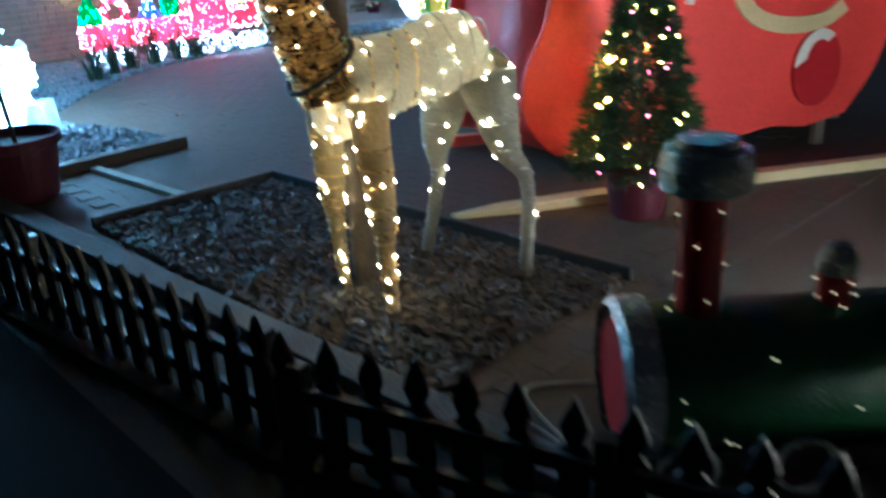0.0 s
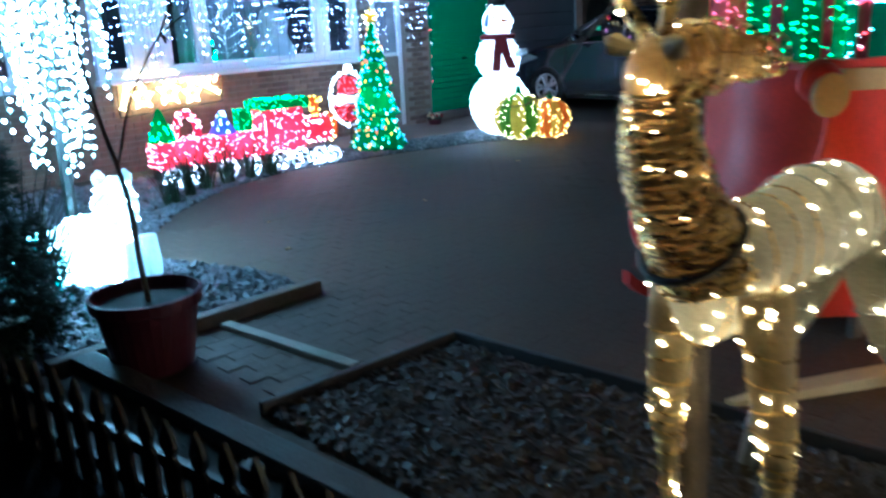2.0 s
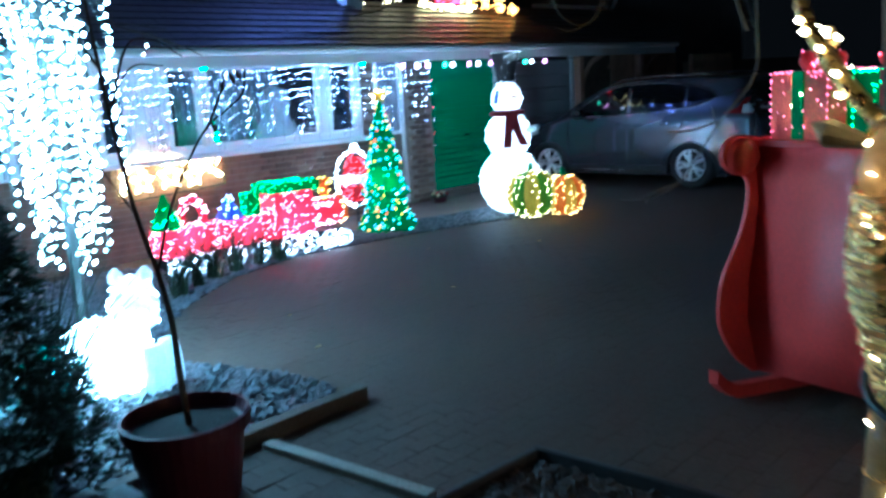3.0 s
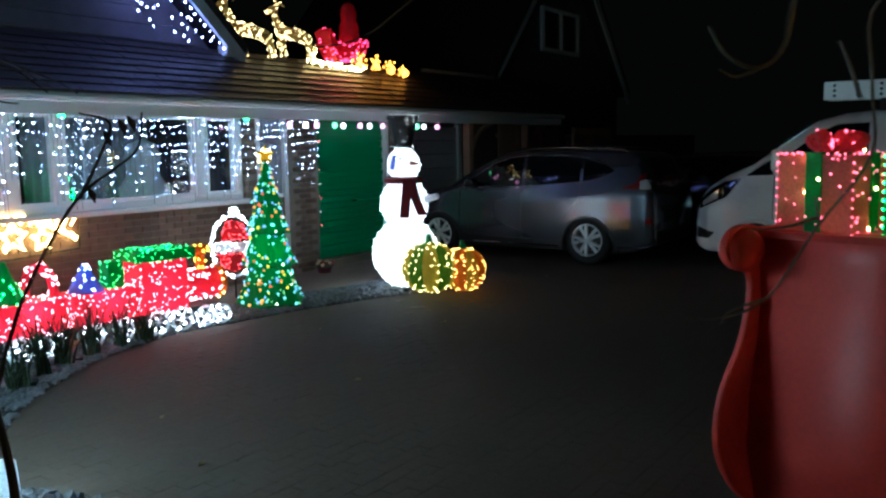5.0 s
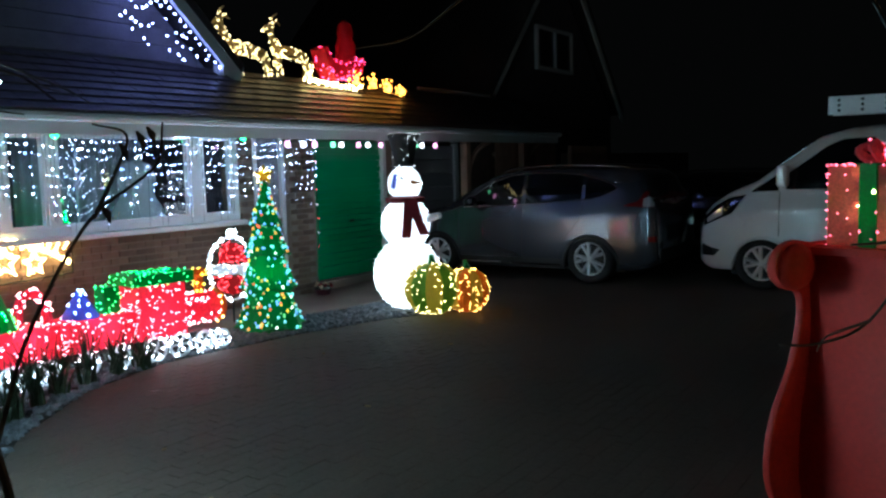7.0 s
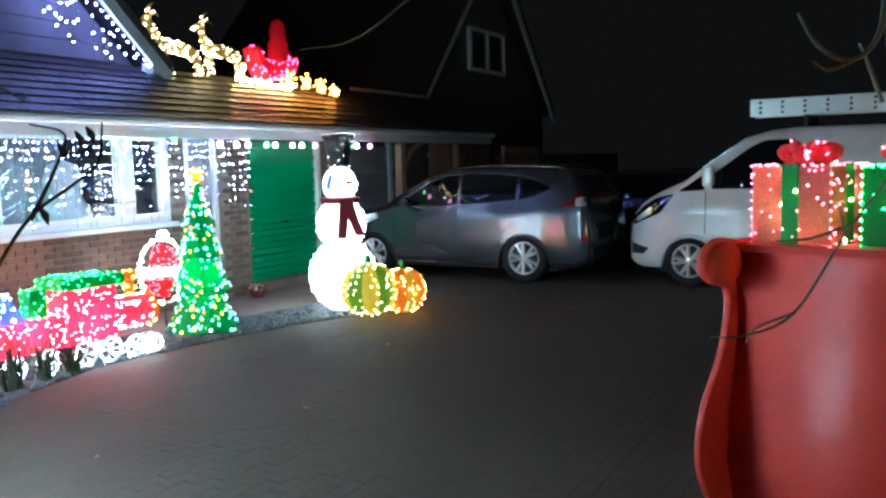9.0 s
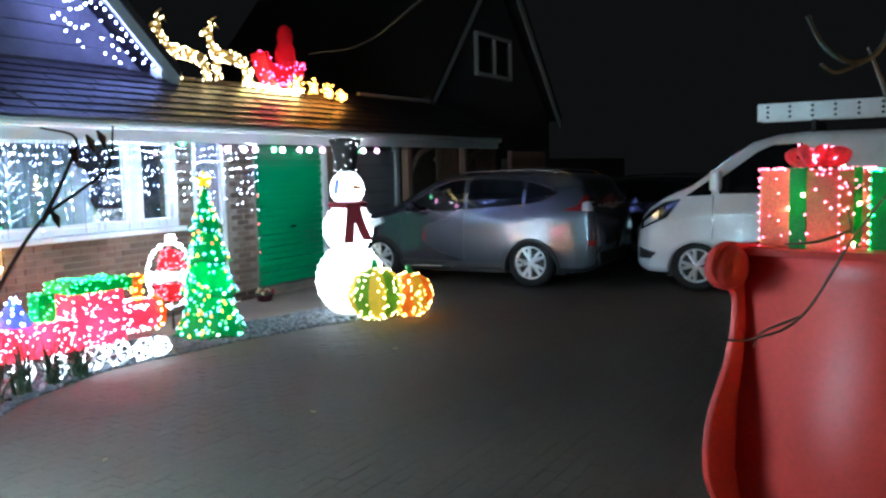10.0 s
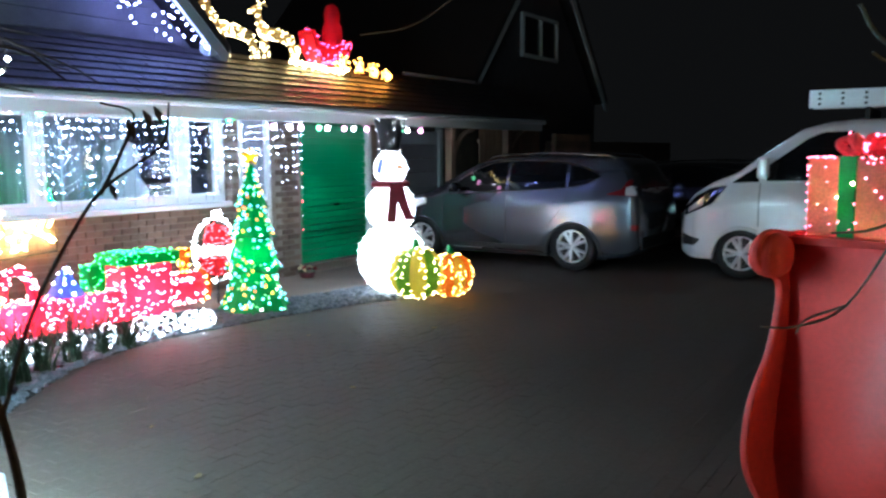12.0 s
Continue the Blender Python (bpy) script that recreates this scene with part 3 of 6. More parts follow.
def add_wheels(car, places, radius, spokes=5):
    for x, y in places:
        side = -1 if x < 0 else 1
        m = pose(x, y, radius, 0, 90 * side, 0)
        w = part("wheel", lathe([(0.1, -0.2), (0.2, -0.2), (0.2, -0.02), (0.1, -0.02)], 20, m), M_BLACK, car)
        prof = [(radius * 0.66, -0.2), (radius * 0.9, -0.21), (radius, -0.17), (radius, -0.03), (radius * 0.92, 0.0), (radius * 0.68, -0.005), (radius * 0.66, -0.05)]
        part("tyre", lathe(prof, 36, m, False), M_TYRE, w, smooth=True)
        part("rim", lathe([(radius * 0.69, -0.05), (radius * 0.68, 0.002), (radius * 0.62, -0.004), (radius * 0.6, -0.06)], 36, m, False), M_ALLOY, w, smooth=True)
        for k in range(spokes):
            for off in (-13, 13):
                a = radians(360 / spokes * k + 90)
                b = a + radians(off)
                r0, r1 = radius * 0.1, radius * 0.65
                bm = tube([m @ Vector((r0 * math.cos(a), r0 * math.sin(a), -0.02)), m @ Vector((r1 * math.cos(b), r1 * math.sin(b), -0.01))], [0.03, 0.026], 6)
                part("spoke", bm, M_ALLOY, w)
        part("hub_cap", lathe([(0.001, 0.0), (radius * 0.15, -0.005), (radius * 0.17, -0.03)], 16, m), M_ALLOY, w)


ROUND = ((1, 0), (0.965, 0.25), (0.915, 0.5), (0.855, 0.74), (0.80, 0.88), (0.73, 0.95), (0.6, 0.985), (0.3, 1.0), (0, 1.0))
UPRIGHT = ((1, 0), (0.985, 0.25), (0.965, 0.5), (0.94, 0.74), (0.91, 0.88), (0.85, 0.96), (0.7, 0.99), (0.4, 1.0), (0, 1.0))


def suv(name, label, paint, at, length=4.53, roof=1.67):
    car = thing(name, label, "car", at)
    L, k = length, roof / 1.67
    rr, fr = 0.99, length - 0.92
    top = [(0, 0.98), (0.02, 1.08), (0.1, 1.28), (0.2, 1.46), (0.27, 1.57), (0.36, 1.615), (0.8, 1.645), (1.4, 1.67), (1.9, 1.67), (2.4, 1.635),
           (2.7, 1.56), (3.0, 1.42), (3.3, 1.25), (3.5, 1.13), (3.7, 1.085), (4.0, 1.03), (4.25, 0.96), (4.4, 0.88), (4.48, 0.78), (L, 0.62)]
    belt = [(0, 1.25), (0.5, 1.24), (1.1, 1.18), (2.0, 1.13), (3.0, 1.08), (3.6, 1.02), (4.2, 0.9), (L, 0.6)]
    plan = [(0, 0.8), (0.04, 0.85), (0.12, 0.88), (0.3, 0.9), (0.7, 0.915), (3.6, 0.915), (4.0, 0.89), (4.25, 0.84), (4.4, 0.77), (4.48, 0.68), (L, 0.55)]
    sh = BodyShape(L, [(y, z * k) for y, z in top], [(y, z * k) for y, z in belt], plan, (rr, fr), 0.41, ROUND)
    part("body", sh.hull(), paint, car, smooth=True)
    for y in (rr, fr):
        part("wheel_well", box(-0.68, 0.68, y - 0.45, y + 0.45, 0.16, 0.72), M_BLACK, car)
    for side in (-1, 1):
        low = [(y, z * k) for y, z in ((0.6, 1.365), (0.8, 1.27), (1.0, 1.225), (1.4, 1.19), (2.0, 1.155), (3.0, 1.105), (3.12, 1.10))]
        high = [(y, z * k) for y, z in ((0.6, 1.375), (0.72, 1.44), (0.9, 1.50), (1.15, 1.55), (1.5, 1.585), (2.0, 1.59), (2.35, 1.56), (2.65, 1.46), (2.95, 1.27), (3.12, 1.115))]
        for y0, y1 in ((0.6, 1.08), (1.13, 2.04), (2.11, 3.12)):
            part("side_window", sh.panel(y0, y1, low, high, side), M_CARGLASS, car, "dark tinted glass")
        part("window_trim", sh.line([(y, z - 0.012) for y, z in low], side), M_CHROME, car, "bright metal strip under the windows")
        part("window_trim", sh.line([(y, z + 0.01) for y, z in high[:-1]], side, 0.004, 0.008), M_CHROME, car)
        for yy, z0 in ((2.08, 0.34), (3.2, 0.5)):
            part("door_seam", sh.line([(yy, z0 + (1.1 * k - z0) * i / 8) for i in range(9)], side, 0.001, 0.005), M_BLACK, car)
        part("door_seam", sh.line([(y, z) for y, z in ((1.1, 1.16 * k), (1.13, 0.95), (1.25, 0.8), (1.42, 0.62), (1.5, 0.36))], side, 0.001, 0.005), M_BLACK, car)
        for yy in (2.22, 1.28):
            part("door_handle", sh.panel(yy, yy + 0.2, [(0, 0.975), (5, 0.975)], [(0, 1.005), (5, 1.005)], side, 0.03, 0.03, 4), paint, car)
        part("sill_cladding", sh.panel(rr + 0.42, fr - 0.42, [(0, 0.225), (5, 0.225)], [(0, 0.34), (5, 0.34)], side, 0.008, 0.03), M_BLACK, car)
        part("sill_trim", sh.line([(rr + 0.46, 0.25), (fr - 0.46, 0.25)], side, 0.012, 0.014), M_CHROME, car, "bright sill strip")
        for c in (rr, fr):
            ring = [(c - 0.425 * math.cos(math.pi * i / 14), 0.24 + 0.445 * math.sin(math.pi * i / 14)) for i in range(15)]
            part("arch_trim", sh.line(ring, side, -0.008, 0.03), M_BLACK, car)
        part("roof_rail", tube(curve_points([(side * 0.6, 0.45, roof - 0.06), (side * 0.63, 0.62, roof + 0.0), (side * 0.63, 1.5, roof + 0.035), (side * 0.62, 2.3, roof + 0.0), (side * 0.61, 2.5, roof - 0.05)], 5), 0.014, 6), M_CHROME, car)
        tl = part("tail_light", sh.panel(0.03, 0.47, [(0, 1.10 * k), (0.47, 1.115 * k)], [(0.03, 1.17 * k), (0.09, 1.28 * k), (0.15, 1.36 * k), (0.2, 1.3 * k), (0.27, 1.19 * k), (0.47, 1.13 * k)], side, 0.012, 0.03), M_TAILRED, car, "red tail lamp")
        part("lens", sh.panel(0.03, 0.2, [(0, 1.11 * k), (1, 1.115 * k)], [(0.03, 1.16 * k), (0.1, 1.25 * k), (0.2, 1.22 * k)], side, 0.018, 0.012, 6), M_LAMPCLEAR, tl)
        part("head_light", sh.panel(L - 0.7, L - 0.16, [(L - 0.7, 0.86), (L - 0.16, 0.7)], [(L - 0.7, 0.88), (L - 0.45, 0.93), (L - 0.16, 0.78)], side, 0.008, 0.03), M_LAMPCLEAR, car)
        mr = part("mirror", lathe([(0.01, -0.11), (0.07, -0.09), (0.085, 0), (0.07, 0.09), (0.01, 0.11)], 14, pose(side * 1.0, 2.92, 1.19 * k, 0, 90, 0)), paint, car, smooth=True)
        part("mirror_arm", box(side * 0.9 - 0.05, side * 0.9 + 0.05, 2.88, 2.94, 1.1 * k, 1.14 * k, 0.01), M_BLACK, mr)
        part("reflector", sh.panel(0.02, 0.12, [(0, 0.62), (1, 0.62)], [(0, 0.7), (1, 0.66)], side, 0.006, 0.02, 4), M_TAILRED, car)
    part("windscreen", sh.screen(2.6, 3.4, 0.74), M_CARGLASS, car)
    part("rear_window", sh.screen(0.05, 0.24, 0.6), M_CARGLASS, car)
    part("bumper", box(-0.76, 0.76, -0.02, 0.1, 0.34, 0.52, 0.03), M_BLACK, car)
    part("underbody", box(-0.78, 0.78, rr + 0.45, fr - 0.45, 0.18, 0.4), M_BLACK, car)
    add_wheels(car, [(-0.9, rr), (-0.9, fr), (0.9, rr), (0.9, fr)], 0.355)
    return car


suv("parked_suv", "grey metallic parked car with tinted windows and alloy wheels", M_GREYCAR, (12.62, 7.87, 0))
suv("parked_car", "dark parked car with a bright roof rail, in deep shade", M_DARKCAR, (16.4, 6.6, 0), 4.53, 1.52)

van = thing("parked_van", "white parked panel van with dark cab windows", "van", (13.08, 2.53, 0))
VL = 4.97
vs_ = BodyShape(VL, [(0, 1.98), (0.06, 2.05), (0.25, 2.1), (2.7, 2.12), (3.05, 2.09), (3.38, 2.0), (3.85, 1.66), (4.15, 1.44), (4.5, 1.29), (4.75, 1.13), (4.88, 0.98), (VL, 0.68)],
                [(0, 1.3), (3.5, 1.3), (4.1, 1.26), (4.6, 1.08), (4.85, 0.9), (VL, 0.64)],
                [(0, 0.9), (0.1, 0.95), (0.3, 0.98), (4.1, 0.98), (4.5, 0.95), (4.72, 0.89), (4.86, 0.8), (4.93, 0.7), (VL, 0.56)], (1.12, 4.05), 0.41, UPRIGHT, 0.24)
part("body", vs_.hull(), M_WHITECAR, van, smooth=True)
for yy in (1.12, 4.05):
    part("wheel_well", box(-0.74, 0.74, yy - 0.45, yy + 0.45, 0.16, 0.72), M_BLACK, van)
for side in (-1, 1):
    part("side_window", vs_.panel(2.74, 3.76, [(2.7, 1.33), (4.0, 1.32)], [(2.74, 1.96), (3.1, 1.95), (3.28, 1.87), (3.76, 1.52)], side), M_CARGLASS, van, "dark cab glass")
    part("quarter_glass", vs_.panel(3.86, 4.2, [(3.8, 1.31), (4.2, 1.29)], [(3.86, 1.53), (4.2, 1.3)], side), M_CARGLASS, van)
    for yy, z0, z1 in ((2.66, 0.3, 2.05), (3.84, 0.72, 1.3)):
        part("door_seam", vs_.line([(yy, z0 + (z1 - z0) * i / 8) for i in range(9)], side, 0.001, 0.005), M_BLACK, van)
    part("side_moulding", vs_.panel(1.6, 3.5, [(0, 0.5), (5, 0.5)], [(0, 0.58), (5, 0.58)], side, 0.01, 0.03), M_WHITECAR, van)
    hl = part("head_light", vs_.panel(4.28, 4.87, [(4.28, 1.24), (4.46, 1.0), (4.87, 0.82)], [(4.28, 1.255), (4.5, 1.215), (4.7, 1.1), (4.87, 0.95)], side, 0.008, 0.03), M_CARGLASS, van, "dark-framed head lamp")
    part("lens", vs_.panel(4.58, 4.82, [(4.58, 0.98), (4.82, 0.86)], [(4.58, 1.1), (4.82, 0.93)], side, 0.014, 0.012, 6), M_LAMPCLEAR, hl)
    part("fog_grille", vs_.panel(4.62, 4.9, [(4.62, 0.5), (4.7, 0.42), (4.9, 0.42)], [(4.62, 0.51), (4.72, 0.53), (4.9, 0.58)], side, 0.008, 0.03), M_BLACK, van)
    ring = [(4.05 - 0.415 * math.cos(math.pi * i / 14), 0.24 + 0.436 * math.sin(math.pi * i / 14)) for i in range(15)]
    part("arch_trim", vs_.line(ring, side, -0.004, 0.014), M_WHITECAR, van)
    mr = part("mirror", box(side * 1.1 - 0.09, side * 1.1 + 0.09, 3.7, 3.84, 1.36, 1.64, 0.045), M_WHITECAR, van)
    part("mirror_arm", box(side * 0.99 - 0.06, side * 0.99 + 0.06, 3.74, 3.8, 1.36, 1.44, 0.01), M_BLACK, mr)
    part("door_handle", vs_.panel(2.78, 2.98, [(0, 1.1), (5, 1.1)], [(0, 1.14), (5, 1.14)], side, 0.03, 0.03, 4), M_BLACK, van)
part("windscreen", vs_.screen(3.44, 4.2, 0.84), M_CARGLASS, van)
part("grille", box(-0.55, 0.55, 4.93, 4.99, 0.55, 0.85, 0.02), M_BLACK, van)
part("underbody", box(-0.85, 0.85, 1.6, 3.55, 0.2, 0.5), M_BLACK, van)
add_wheels(van, [(-0.97, 1.12), (-0.97, 4.05), (0.97, 1.12), (0.97, 4.05)], 0.345)
for yy in (0.6, 1.6, 2.6):
    part("roof_bar", box(-0.75, 0.75, yy, yy + 0.05, 2.1, 2.26), M_BLACK, van)

ladder = thing("ladder", "aluminium ladder lying on the van's roof bars", "ladder", (12.6, 2.6, 2.262))
for x0 in (-0.2, 0.16):
    part("stile", box(x0, x0 + 0.035, 0, 3.25, 0, 0.23, 0.006), M_LADDER, ladder)
for i in range(12):
    for z in (0.05, 0.115, 0.18):
        part("rung", tube([(-0.215, 0.15 + i * 0.27, z), (0.21, 0.15 + i * 0.27, z)], 0.02, 8), M_BLACK, ladder)

# ---- lamp and skin materials of the decorations ----
G_WHITE = glow("bulb_cool_white", (0.78, 0.9, 1.0), 22)
G_TREE = glow("bulb_bright_white", (0.62, 0.88, 1.0), 60)
G_DIM = glow("bulb_dim_gold", (1.0, 0.75, 0.35), 0.5)
G_DEER = glow("bulb_deer", (1.0, 0.68, 0.28), 60)
G_FIRY = glow("bulb_fir_yellow", (1.0, 0.6, 0.1), 30)
G_FIRR = glow("bulb_fir_red", (1.0, 0.1, 0.16), 20)
G_ROOF = glow("bulb_roof_gold", (1.0, 0.78, 0.38), 10)
G_SNOW = glow("bulb_snow_white", (0.88, 0.95, 1.0), 14)
# warm fill light for the sleigh side, carried by an added wagon
G_FILL = glow("fill_bulb_warm", (1.0, 0.78, 0.52), 200)
G_FLAME = glow("bulb_flame", (1.0, 0.42, 0.06), 9)
G_FIRO = glow("bulb_fir_orange", (1.0, 0.3, 0.03), 110)
G_GABLE = glow("bulb_gable_blue", (0.3, 0.36, 1.0), 48)
G_BLUE = glow("bulb_blue", (0.25, 0.4, 1.0), 36)
G_ICE = glow("bulb_ice", (0.55, 0.68, 1.0), 56)
G_CYAN = glow("bulb_cyan", (0.45, 0.95, 1.0), 20)
G_WARM = glow("bulb_warm_white", (1.0, 0.66, 0.26), 22)
G_GOLD = glow("bulb_gold", (1.0, 0.78, 0.3), 30)
G_RED = glow("bulb_red", (1.0, 0.05, 0.07), 14)
G_PINK = glow("bulb_pink", (1.0, 0.36, 0.42), 22)
G_MAGENTA = glow("bulb_magenta", (1.0, 0.05, 0.2), 12)
G_GLOBEPINK = glow("globe_pink", (1.0, 0.4, 0.78), 5)
G_GLOBEGREEN = glow("globe_green", (0.25, 1.0, 0.5), 5)
G_GLOBEWHITE = glow("globe_white", (0.9, 0.85, 1.0), 7)
G_GREEN = glow("bulb_green", (0.08, 1.0, 0.22), 14)
G_ORANGE = glow("bulb_orange", (1.0, 0.5, 0.12), 26)
G_YELLOW = glow("bulb_yellow", (1.0, 0.72, 0.06), 16)
C_WHITE = cloth("white_mesh_fabric", (0.85, 0.88, 0.92), 0.55)
C_RED = cloth("red_mesh_fabric", (0.66, 0.04, 0.08), 0.5)
C_GIFT = cloth("coral_mesh_fabric", (0.9, 0.17, 0.2), 0.6)
C_CONE = cloth("bright_green_tinsel_mesh", (0.015, 0.42, 0.09), 0.5)
T_GREEN = glow("tree_bulb_green", (0.3, 1.0, 0.4), 1.6)
T_CYAN = glow("tree_bulb_cyan", (0.25, 0.85, 1.0), 3)
T_YELLOW = glow("tree_bulb_yellow", (1.0, 0.62, 0.06), 3.2)
T_RED = glow("tree_bulb_red", (1.0, 0.12, 0.06), 2.5)
T_BLUE = glow("tree_bulb_blue", (0.16, 0.36, 1.0), 3.2)
T_ORANGE = glow("tree_bulb_orange", (1.0, 0.34, 0.08), 3)
T_WHITE = glow("tree_bulb_white", (0.85, 1.0, 0.9), 5)
G_GIFT = glow("bulb_rose", (1.0, 0.14, 0.26), 6)
C_GREEN = cloth("green_mesh_fabric", (0.02, 0.42, 0.08), 0.5)
C_OLIVE = cloth("olive_mesh_fabric", (0.10, 0.26, 0.03), 0.45)
C_MUSTARD = cloth("mustard_mesh_fabric", (0.48, 0.40, 0.07), 0.45)
C_TRAIN = cloth("pink_red_mesh_fabric", (0.8, 0.06, 0.15), 0.5, 38)
C_DARKGREEN = cloth("dark_green_mesh_fabric", (0.015, 0.12, 0.035), 0.15)
C_YELLOW = cloth("yellow_mesh_fabric", (0.62, 0.45, 0.05), 0.5)
C_ORANGE = cloth("orange_mesh_fabric", (0.62, 0.2, 0.03), 0.5)
C_BLUE = cloth("blue_mesh_fabric", (0.2, 0.25, 0.75), 0.5)
C_TEAL = cloth("teal_mesh_fabric", (0.02, 0.5, 0.36), 0.5)
C_SILVERMESH = cloth("silver_mesh_fabric", (0.36, 0.335, 0.29), 0.35, 70)
C_BRONZE = cloth("bronze_mesh_fabric", (0.22, 0.14, 0.055), 0.35, 60)
C_CHAMP = cloth("champagne_mesh_fabric", (0.38, 0.29, 0.155), 0.4, 70)
M_GOLD = mat("gold_tinsel", (0.62, 0.40, 0.12), 0.28, 0.85, 30, 0.4, 0.5, 120)
M_SILVER = mat("clear_tinsel", (0.6, 0.62, 0.6), 0.25, 0.5, 30, 0.3, 0.5, 120)
M_WIRE = mat("dark_wire", (0.02, 0.02, 0.018), 0.5, 0, 0)
M_SCARF = mat("red_scarf", (0.22, 0.012, 0.02), 0.85, 0, 20, 0.25, 0.3, 90)
M_NEEDLE = mat("dark_needles", (0.018, 0.055, 0.025), 0.7, 0, 10, 0.4, 0.2, 60)
M_LEAF = mat("strap_leaf", (0.03, 0.05, 0.022), 0.5, 0, 8, 0.4, 0.2, 60)
M_TINSELGREEN = mat("green_tinsel", (0.01, 0.22, 0.05), 0.35, 0.4, 30, 0.4, 0.4, 120)
M_CRIMSON = mat("crimson_paint", (0.42, 0.012, 0.02), 0.4, 0, 5, 0.12, 0.1, 60)


def lamp(name, at, watts, color, parent=None, radius=0.08):
    l = bpy.data.lights.new(name, "POINT")
    l.energy, l.color, l.shadow_soft_size = watts, color, radius
    o = new(name, l)
    o.location = at
    if parent:
        o.parent = parent
    return o


def skin(name, rings, material, parent, label="", smooth=True):
    bm = bmesh.new()
    add_ring_skin(bm, rings)
    return part(name, bm, material, parent, label, smooth)


def ellipse_ring(c, d, ra, rb, n=16, up=Vector((0, 0, 1))):
    d = Vector(d).normalized()
    side = d.cross(up).normalized()
    top = side.cross(d)
    return [Vector(c) + ra * math.cos(2 * math.pi * i / n) * side + rb * math.sin(2 * math.pi * i / n) * top for i in range(n)]


def dotted(parent, source, count, material, r, seed):
    return bulbs("bulb_string", surface_points(source.data, count, np.random.default_rng(seed)), material, parent, r)


# ---- snowman ----
snow = thing("light_up_snowman", "tall white light-up snowman of glowing mesh with red scarf", "decoration", (8.78, 9.95, 0.012))
for k, (cx, z, r, rz) in enumerate(((0.0, 0.44, 0.41, 0.44), (0.0, 1.05, 0.30, 0.32), (0.0, 1.53, 0.205, 0.215))):
    prof = [(max(0.02, r * math.cos(a)), z + rz * math.sin(a)) for a in np.linspace(-1.5, 1.5, 15)]
    ball = part("body_ball" if k < 2 else "head", lathe(prof, 28), C_WHITE, snow, smooth=True)
    dotted(ball, ball, (190, 120, 60)[k], G_SNOW, 0.008, 20 + k)
    lamp("body_lamp", (0, 0, z), (28, 18, 8)[k], (0.82, 0.92, 1.0), snow, 0.12)
hat = part("top_hat", lathe([(0.16, 1.735), (0.165, 1.75), (0.115, 1.76), (0.13, 1.86), (0.175, 2.05), (0.2, 2.1), (0.19, 2.125)], 24), M_BLACK, snow, "black top hat")
dotted(hat, hat, 44, G_SNOW, 0.0045, 31)
part("scarf", lathe([(0.17, 1.30), (0.235, 1.31), (0.245, 1.36), (0.18, 1.38)], 24), M_SCARF, snow, "dark red scarf")
toward = Vector((-0.84, -0.54, 0)).normalized()
sideways = Vector((0.54, -0.84, 0))
for off, ln, lean in ((0.06, 0.45, -0.04), (0.10, 0.42, 0.14)):
    p0 = toward * 0.235 + sideways * off
    pts = [p0 + Vector((0, 0, 1.35)), p0 + toward * 0.075 + sideways * lean * 0.4 + Vector((0, 0, 1.35 - ln * 0.5)), p0 + toward * 0.085 + sideways * lean + Vector((0, 0, 1.35 - ln))]
    bm = bmesh.new()
    rings = []
    for p in curve_points(pts, 5):
        rings.append([p + sideways * a * 0.055 + toward * b * 0.012 for a, b in ((-1, -1), (1, -1), (1, 1), (-1, 1))])
    add_ring_skin(bm, rings)
    part("scarf_tail", bm, M_SCARF, snow)
part("nose", tube([toward * 0.19 + sideways * 0.1 + Vector((0, 0, 1.55)), toward * 0.26 + sideways * 0.2 + Vector((0, 0, 1.54))], [0.025, 0.005]), C_ORANGE, snow, "orange nose")
eye = toward * 0.2 + sideways * -0.02 + Vector((0, 0, 1.6))
part("eye", lathe([(0.002, -0.02), (0.022, 0.0), (0.002, 0.02)], 12, Matrix.Translation(eye)), M_BLACK, snow)
part("ear_muff", tube([toward * 0.17 - sideways * 0.13 + Vector((0, 0, 1.48)), toward * 0.18 - sideways * 0.09 + Vector((0, 0, 1.64))], [0.03, 0.025]), C_BLUE, snow, "blue striped ear muff")
for s in (1,):
    part("arm", tube([sideways * 0.25 + toward * 0.1 + Vector((0, 0, 1.1)), sideways * 0.42 + toward * 0.2 + Vector((0, 0, 1.15))], [0.05, 0.035]), C_WHITE, snow)
part("base_plate", lathe([(0.3, -0.01), (0.3, 0.02), (0.25, 0.03)], 20), M_BLACK, snow)


